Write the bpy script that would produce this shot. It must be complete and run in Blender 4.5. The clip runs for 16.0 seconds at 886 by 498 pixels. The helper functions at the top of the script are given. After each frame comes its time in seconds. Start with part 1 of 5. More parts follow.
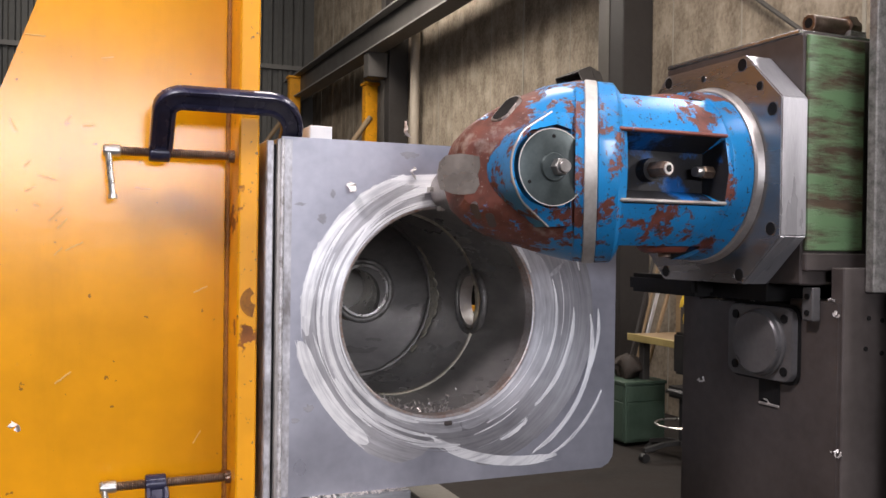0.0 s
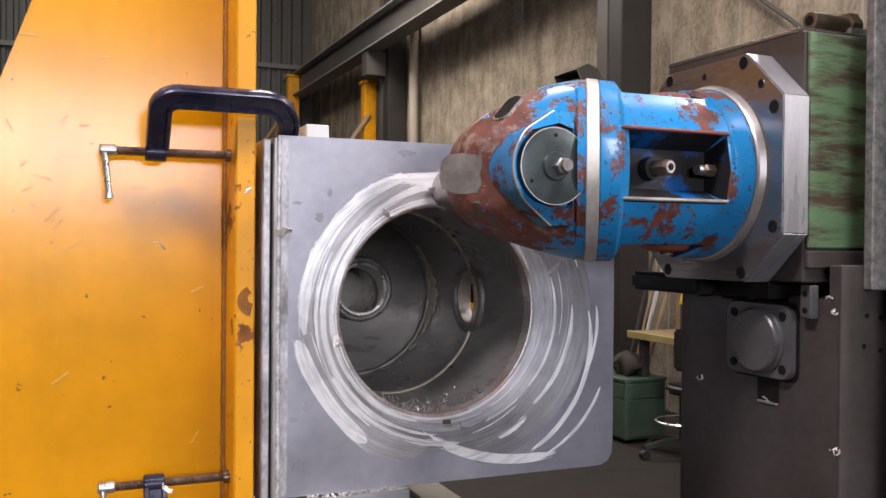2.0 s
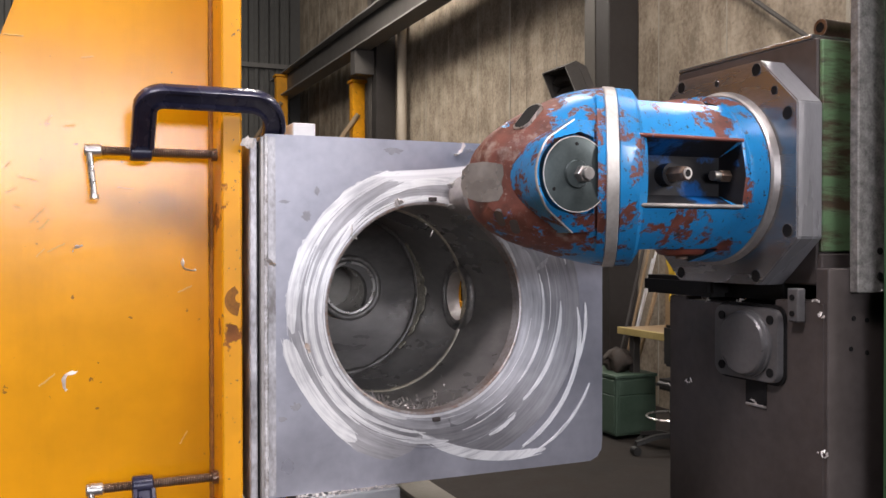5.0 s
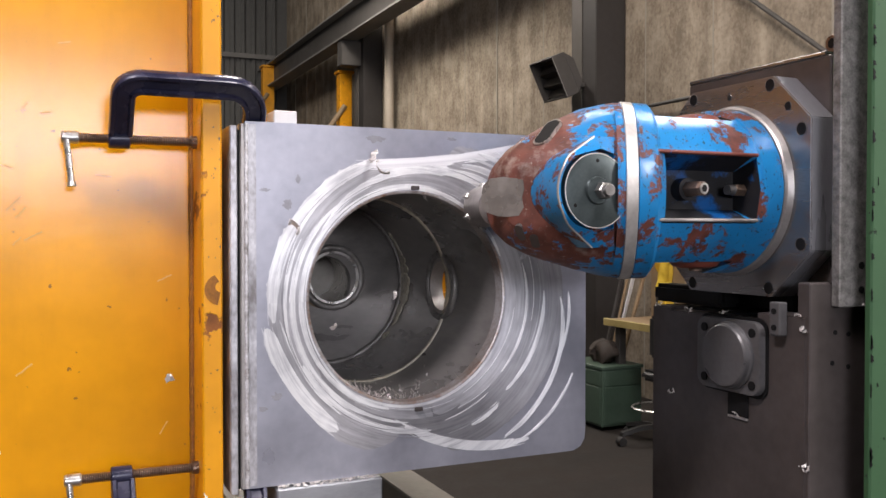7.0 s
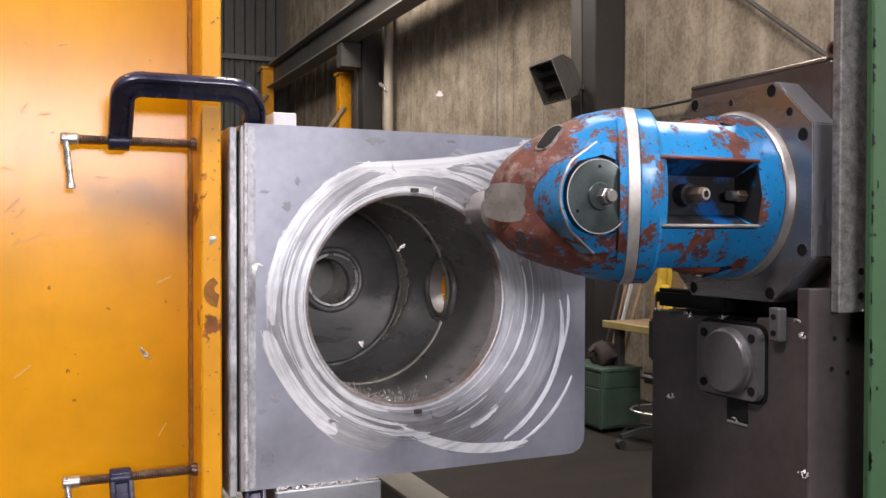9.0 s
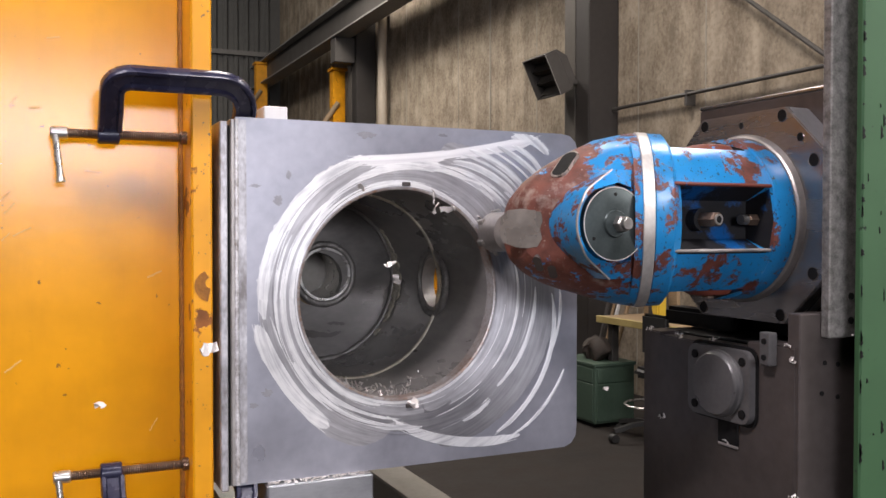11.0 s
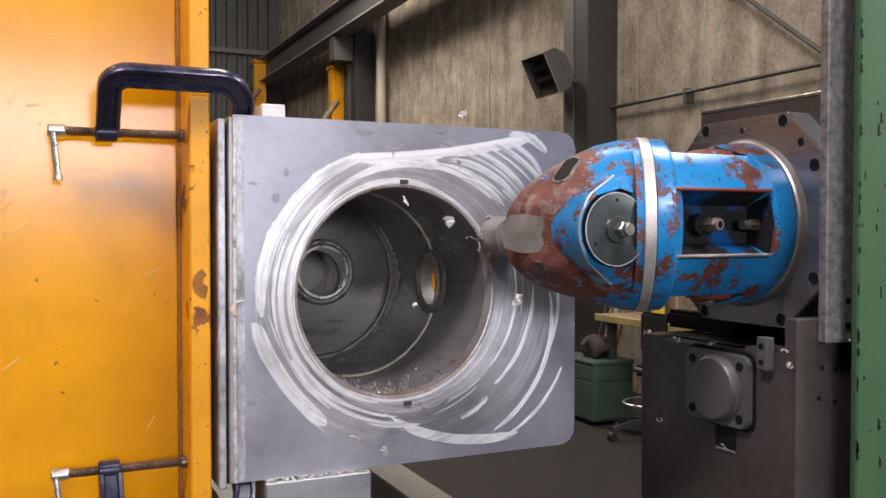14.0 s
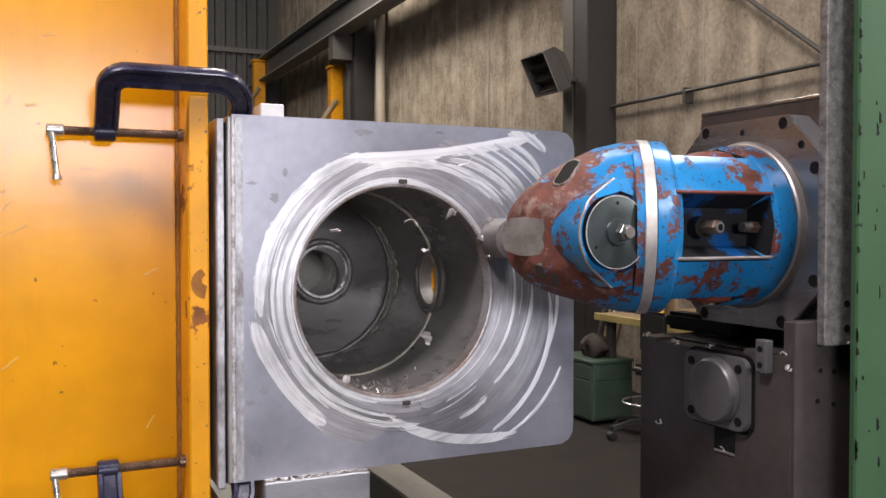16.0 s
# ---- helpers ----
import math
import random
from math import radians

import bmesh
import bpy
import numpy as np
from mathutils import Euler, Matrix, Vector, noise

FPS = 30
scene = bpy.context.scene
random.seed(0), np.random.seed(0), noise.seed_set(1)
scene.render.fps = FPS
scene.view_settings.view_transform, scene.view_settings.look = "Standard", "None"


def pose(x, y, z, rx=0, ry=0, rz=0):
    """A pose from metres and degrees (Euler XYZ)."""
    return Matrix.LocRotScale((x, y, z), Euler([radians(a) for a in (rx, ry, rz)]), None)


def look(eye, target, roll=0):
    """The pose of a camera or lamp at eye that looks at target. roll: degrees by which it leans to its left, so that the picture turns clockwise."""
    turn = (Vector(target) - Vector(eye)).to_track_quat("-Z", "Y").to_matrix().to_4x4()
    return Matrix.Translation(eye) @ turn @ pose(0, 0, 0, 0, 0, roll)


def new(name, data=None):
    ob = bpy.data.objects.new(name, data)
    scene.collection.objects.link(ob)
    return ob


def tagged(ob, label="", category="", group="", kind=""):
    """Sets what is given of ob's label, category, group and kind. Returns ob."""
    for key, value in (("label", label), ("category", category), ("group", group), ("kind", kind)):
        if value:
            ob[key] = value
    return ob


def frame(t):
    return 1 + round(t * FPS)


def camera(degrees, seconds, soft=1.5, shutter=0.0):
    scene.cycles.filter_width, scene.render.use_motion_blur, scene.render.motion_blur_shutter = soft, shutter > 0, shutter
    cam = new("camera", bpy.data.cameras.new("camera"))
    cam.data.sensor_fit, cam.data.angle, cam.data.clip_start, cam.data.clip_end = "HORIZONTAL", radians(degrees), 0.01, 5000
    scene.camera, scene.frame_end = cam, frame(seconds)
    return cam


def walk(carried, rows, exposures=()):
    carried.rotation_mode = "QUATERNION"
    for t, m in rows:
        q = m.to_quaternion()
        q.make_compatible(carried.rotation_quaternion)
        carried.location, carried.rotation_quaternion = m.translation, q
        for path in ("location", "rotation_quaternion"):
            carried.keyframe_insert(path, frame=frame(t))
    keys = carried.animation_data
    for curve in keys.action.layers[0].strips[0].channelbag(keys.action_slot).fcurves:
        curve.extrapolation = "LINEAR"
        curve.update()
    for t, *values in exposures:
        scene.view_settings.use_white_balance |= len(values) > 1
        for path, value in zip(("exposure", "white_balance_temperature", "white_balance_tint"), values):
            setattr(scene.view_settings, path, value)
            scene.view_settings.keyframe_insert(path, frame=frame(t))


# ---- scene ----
cam = camera(53.0, 16.0)
PATH = [
    (0, (-0.348, -1.574, 1.533), (0.428, 0.27, 1.52), 0.8),
    (0.5, (-0.345, -1.572, 1.533), (0.432, 0.27, 1.517), 0.5),
    (1, (-0.344, -1.571, 1.531), (0.434, 0.272, 1.514), 0.7),
    (1.5, (-0.344, -1.571, 1.531), (0.435, 0.271, 1.514), 0.6),
    (2, (-0.343, -1.573, 1.533), (0.433, 0.27, 1.516), 0.5),
    (2.5, (-0.343, -1.573, 1.533), (0.431, 0.271, 1.516), 0.5),
    (2.6, (-0.339, -1.574, 1.532), (0.452, 0.262, 1.512), -0.1),
    (3, (-0.339, -1.574, 1.532), (0.452, 0.262, 1.512), -0.1),
    (3.5, (-0.339, -1.574, 1.532), (0.452, 0.262, 1.512), -0.1),
    (4, (-0.338, -1.573, 1.531), (0.458, 0.26, 1.511), -0.1),
    (4.2, (-0.338, -1.573, 1.531), (0.458, 0.26, 1.511), -0.1),
    (6.3, (-0.336, -1.572, 1.529), (0.461, 0.262, 1.504), 0.1),
    (6.4, (-0.325, -1.569, 1.524), (0.496, 0.254, 1.483), 0.1),
    (6.5, (-0.325, -1.569, 1.524), (0.496, 0.254, 1.483), 0.1),
    (7, (-0.325, -1.568, 1.525), (0.496, 0.255, 1.487), 0.0),
    (7.5, (-0.325, -1.568, 1.525), (0.499, 0.254, 1.49), 0.0),
    (8, (-0.325, -1.568, 1.527), (0.5, 0.253, 1.491), 0.1),
    (8.5, (-0.324, -1.568, 1.525), (0.497, 0.255, 1.489), -0.0),
    (9, (-0.325, -1.567, 1.526), (0.498, 0.256, 1.492), 0.1),
    (11.5, (-0.319, -1.569, 1.522), (0.516, 0.248, 1.477), 0.0),
    (12, (-0.319, -1.57, 1.522), (0.514, 0.248, 1.477), -0.0),
    (12.5, (-0.319, -1.571, 1.522), (0.516, 0.246, 1.477), -0.0),
    (13, (-0.319, -1.572, 1.522), (0.516, 0.245, 1.477), -0.0),
    (13.5, (-0.318, -1.569, 1.521), (0.519, 0.247, 1.473), -0.1),
    (14, (-0.318, -1.57, 1.521), (0.518, 0.246, 1.474), 0.0),
    (14.5, (-0.318, -1.569, 1.52), (0.522, 0.245, 1.471), 0.0),
    (15, (-0.318, -1.57, 1.521), (0.519, 0.246, 1.472), 0.1),
    (15.5, (-0.318, -1.569, 1.521), (0.519, 0.247, 1.473), -0.1),
    (16, (-0.317, -1.57, 1.522), (0.52, 0.245, 1.473), -0.0),
]
walk(cam, [(t, look(e, g, r)) for t, e, g, r in PATH], exposures=((0, 0.0, 6500, 15), (16, 0.0, 6500, 15)))

# ---------- world and light ----------
world = bpy.data.worlds.new("hall_sky")
world.use_nodes = True
scene.world = world
wn = world.node_tree
sky = wn.nodes.new("ShaderNodeTexSky")
sky.sky_type, sky.sun_disc, sky.sun_elevation, sky.sun_rotation = "NISHITA", False, radians(40), radians(200)
wn.links.new(sky.outputs[0], wn.nodes["Background"].inputs[0])
wn.nodes["Background"].inputs[1].default_value = 0.06


def area_lamp(x, y, z, tx, ty, tz, sx, sy, power, colour):
    d = bpy.data.lights.new("added_light", "AREA")
    d.shape, d.size, d.size_y, d.energy, d.color = "RECTANGLE", sx, sy, power, colour
    o = new("added_light", d)
    o.matrix_world = look((x, y, z), (tx, ty, tz))
    return o


# lamps added out of view; the wide one behind the camera acts as window
area_lamp(-1.9, -1.5, 4.8, 0.0, 0.1, 1.5, 1.0, 0.5, 142, (1.0, 0.94, 0.97))
area_lamp(1.3, -2.4, 5.5, 0.4, 0.0, 1.4, 1.6, 0.6, 125, (1.0, 0.96, 0.94))
area_lamp(4.2, -3.2, 3.6, 0.4, 0.0, 1.4, 0.9, 1.6, 140, (1.0, 0.97, 0.97))
area_lamp(-0.9, -8.85, 2.58, -0.4, 0.0, 1.8, 4.4, 0.95, 305, (0.90, 0.925, 1.0))
area_lamp(1.6, 3.2, 6.6, 4.3, 4.2, 2.6, 1.2, 1.2, 200, (1.0, 0.92, 0.82))
area_lamp(4.2, 0.72, 5.5, 0.6, -0.3, 1.5, 1.6, 0.9, 150, (1.0, 0.97, 0.93))
area_lamp(2.4, 9.5, 6.6, 4.6, 9.0, 2.0, 1.2, 1.2, 330, (1.0, 0.94, 0.84))
area_lamp(-0.5, 14.0, 7.4, 2.5, 17.5, 3.0, 1.2, 1.2, 95, (1.0, 0.95, 0.86))


# ---------- materials ----------
def mat(name, colours, rough=0.6, metal=0.0, scale=6.0, bump=0.15, fine=80.0, stretch=(1, 1, 1), contrast=0.25, rough_var=0.12):
    """A surface of one to three colours mixed by broad and fine noise, with relief."""
    m = bpy.data.materials.new(name)
    m.use_nodes = True
    n, l = m.node_tree.nodes, m.node_tree.links
    b = n["Principled BSDF"]
    co = n.new("ShaderNodeTexCoord")
    mp = n.new("ShaderNodeMapping")
    mp.inputs["Scale"].default_value = stretch
    l.new(co.outputs["Object"], mp.inputs[0])
    broad, small = n.new("ShaderNodeTexNoise"), n.new("ShaderNodeTexNoise")
    for t, sc, de in ((broad, scale, 6), (small, fine, 4)):
        t.inputs["Scale"].default_value, t.inputs["Detail"].default_value = sc, de
        l.new(mp.outputs[0], t.inputs["Vector"])
    mix = n.new("ShaderNodeMath")
    mix.operation = "MULTIPLY_ADD"
    mix.inputs[1].default_value = 0.35
    l.new(small.outputs[0], mix.inputs[0])
    sc2 = n.new("ShaderNodeMath")
    sc2.operation = "MULTIPLY"
    sc2.inputs[1].default_value = 0.65
    l.new(broad.outputs[0], sc2.inputs[0])
    l.new(sc2.outputs[0], mix.inputs[2])
    ramp = n.new("ShaderNodeValToRGB")
    els = ramp.color_ramp.elements
    lo, hi = 0.5 - contrast, 0.5 + contrast
    cols = list(colours)
    if len(cols) == 1:
        cols = [tuple(c * 0.82 for c in cols[0]), tuple(min(1, c * 1.12) for c in cols[0])]
    els[0].position, els[1].position = lo, hi
    els[0].color, els[1].color = (*cols[0], 1), (*cols[-1], 1)
    if len(cols) == 3:
        e = els.new(0.5)
        e.color = (*cols[1], 1)
    l.new(mix.outputs[0], ramp.inputs[0])
    l.new(ramp.outputs[0], b.inputs["Base Color"])
    rr = n.new("ShaderNodeMapRange")
    rr.inputs["From Min"].default_value, rr.inputs["From Max"].default_value = 0.3, 0.7
    rr.inputs["To Min"].default_value, rr.inputs["To Max"].default_value = max(0.05, rough - rough_var), min(1, rough + rough_var)
    l.new(broad.outputs[0], rr.inputs[0])
    l.new(rr.outputs[0], b.inputs["Roughness"])
    b.inputs["Metallic"].default_value = metal
    bp = n.new("ShaderNodeBump")
    bp.inputs["Strength"].default_value, bp.inputs["Distance"].default_value = bump, 0.004
    l.new(mix.outputs[0], bp.inputs["Height"])
    l.new(bp.outputs[0], b.inputs["Normal"])
    return m


def worn_paint(name, paint, under, metal_spot, level=0.5, scale=7.0, stretch=(1, 1, 1), rough=0.38, edge=0.012, ramp=None, grain=0.62, stain=0.0, nicks=0.70):
    """Paint flaked off in sharp-edged patches down to a primer, with small bare nicks."""
    m = bpy.data.materials.new(name)
    m.use_nodes = True
    n, l = m.node_tree.nodes, m.node_tree.links
    b = n["Principled BSDF"]
    co = n.new("ShaderNodeTexCoord")
    mp = n.new("ShaderNodeMapping")
    mp.inputs["Scale"].default_value = stretch
    l.new(co.outputs["Object"], mp.inputs[0])

    def nz(sc, de, ro=0.55):
        t = n.new("ShaderNodeTexNoise")
        t.inputs["Scale"].default_value, t.inputs["Detail"].default_value, t.inputs["Roughness"].default_value = sc, de, ro
        l.new(mp.outputs[0], t.inputs["Vector"])
        return t.outputs[0]

    def step(v, at, w):
        r = n.new("ShaderNodeMapRange")
        r.inputs["From Min"].default_value, r.inputs["From Max"].default_value = at - w, at + w
        l.new(v, r.inputs[0])
        return r.outputs[0]

    def blend(f, a, c):
        x = n.new("ShaderNodeMix")
        x.data_type = "RGBA"
        l.new(f, x.inputs["Factor"])
        for s, v in ((x.inputs["A"], a), (x.inputs["B"], c)):
            if isinstance(v, tuple):
                s.default_value = (*v, 1)
            else:
                l.new(v, s)
        return x.outputs["Result"]

    cover = nz(scale, 12, grain)
    if ramp:
        # more paint is lost towards one end of the thing: x0, x1, amount
        sx = n.new("ShaderNodeSeparateXYZ")
        l.new(co.outputs["Object"], sx.inputs[0])
        mr = n.new("ShaderNodeMapRange")
        mr.inputs["From Min"].default_value, mr.inputs["From Max"].default_value = ramp[0], ramp[1]
        mr.inputs["To Min"].default_value, mr.inputs["To Max"].default_value = ramp[2], 0.0
        l.new(sx.outputs[0], mr.inputs[0])
        ad = n.new("ShaderNodeMath")
        l.new(cover, ad.inputs[0])
        l.new(mr.outputs[0], ad.inputs[1])
        cover = ad.outputs[0]
    flaked = step(cover, level, edge)
    tone = nz(scale * 0.6, 4)
    p = blend(step(tone, 0.5, 0.25), tuple(c * 0.8 for c in paint), tuple(min(1, c * 1.15) for c in paint))
    u = blend(step(nz(scale * 3, 5), 0.5, 0.2), tuple(c * 0.65 for c in under), tuple(min(1, c * 1.3) for c in under))
    body = blend(flaked, p, u)
    if ramp and len(ramp) > 3:
        # rubbed down to bare metal at the very end
        mr = n.new("ShaderNodeMapRange")
        mr.inputs["From Min"].default_value, mr.inputs["From Max"].default_value = ramp[0], ramp[0] + 0.11
        mr.inputs["To Min"].default_value, mr.inputs["To Max"].default_value = ramp[3], 0.0
        l.new(sx.outputs[0], mr.inputs[0])
        ad = n.new("ShaderNodeMath")
        l.new(nz(scale * 1.4, 8, 0.65), ad.inputs[0])
        l.new(mr.outputs[0], ad.inputs[1])
        body = blend(step(ad.outputs[0], 0.68, 0.06), body, (0.30, 0.22, 0.185))
    if stain:
        # long run-down stains and cloudy grime
        ms = n.new("ShaderNodeMapping")
        ms.inputs["Scale"].default_value = (7.0, 7.0, 0.9)
        l.new(co.outputs["Object"], ms.inputs[0])
        run = n.new("ShaderNodeTexNoise")
        run.inputs["Scale"].default_value, run.inputs["Detail"].default_value, run.inputs["Roughness"].default_value = 1.3, 8, 0.65
        l.new(ms.outputs[0], run.inputs["Vector"])
        cloud = step(nz(2.6, 7, 0.6), 0.60, 0.11)
        grime = n.new("ShaderNodeMath")
        grime.operation = "MULTIPLY_ADD"
        grime.inputs[1].default_value = 0.6
        l.new(step(run.outputs[0], 0.60, 0.12), grime.inputs[0])
        l.new(cloud, grime.inputs[2])
        part_of = n.new("ShaderNodeMath")
        part_of.operation, part_of.use_clamp = "MULTIPLY", True
        part_of.inputs[1].default_value = stain
        l.new(grime.outputs[0], part_of.inputs[0])
        body = blend(part_of.outputs[0], body, tuple(c * 0.42 for c in paint))
        dents = n.new("ShaderNodeBump")
        dents.inputs["Strength"].default_value, dents.inputs["Distance"].default_value = 0.12, 0.002
        l.new(nz(34, 6, 0.6), dents.inputs["Height"])
    nick = step(nz(scale * 9, 3), nicks, 0.015)
    l.new(blend(nick, body, metal_spot), b.inputs["Base Color"])
    rr = n.new("ShaderNodeMapRange")
    rr.inputs["To Min"].default_value, rr.inputs["To Max"].default_value = rough, min(1, rough + 0.3)
    l.new(flaked, rr.inputs[0])
    l.new(rr.outputs[0], b.inputs["Roughness"])
    bp = n.new("ShaderNodeBump")
    bp.invert = True
    bp.inputs["Strength"].default_value, bp.inputs["Distance"].default_value = 0.5, 0.0015
    l.new(flaked, bp.inputs["Height"])
    if stain:
        l.new(dents.outputs[0], bp.inputs["Normal"])
    l.new(bp.outputs[0], b.inputs["Normal"])
    return m


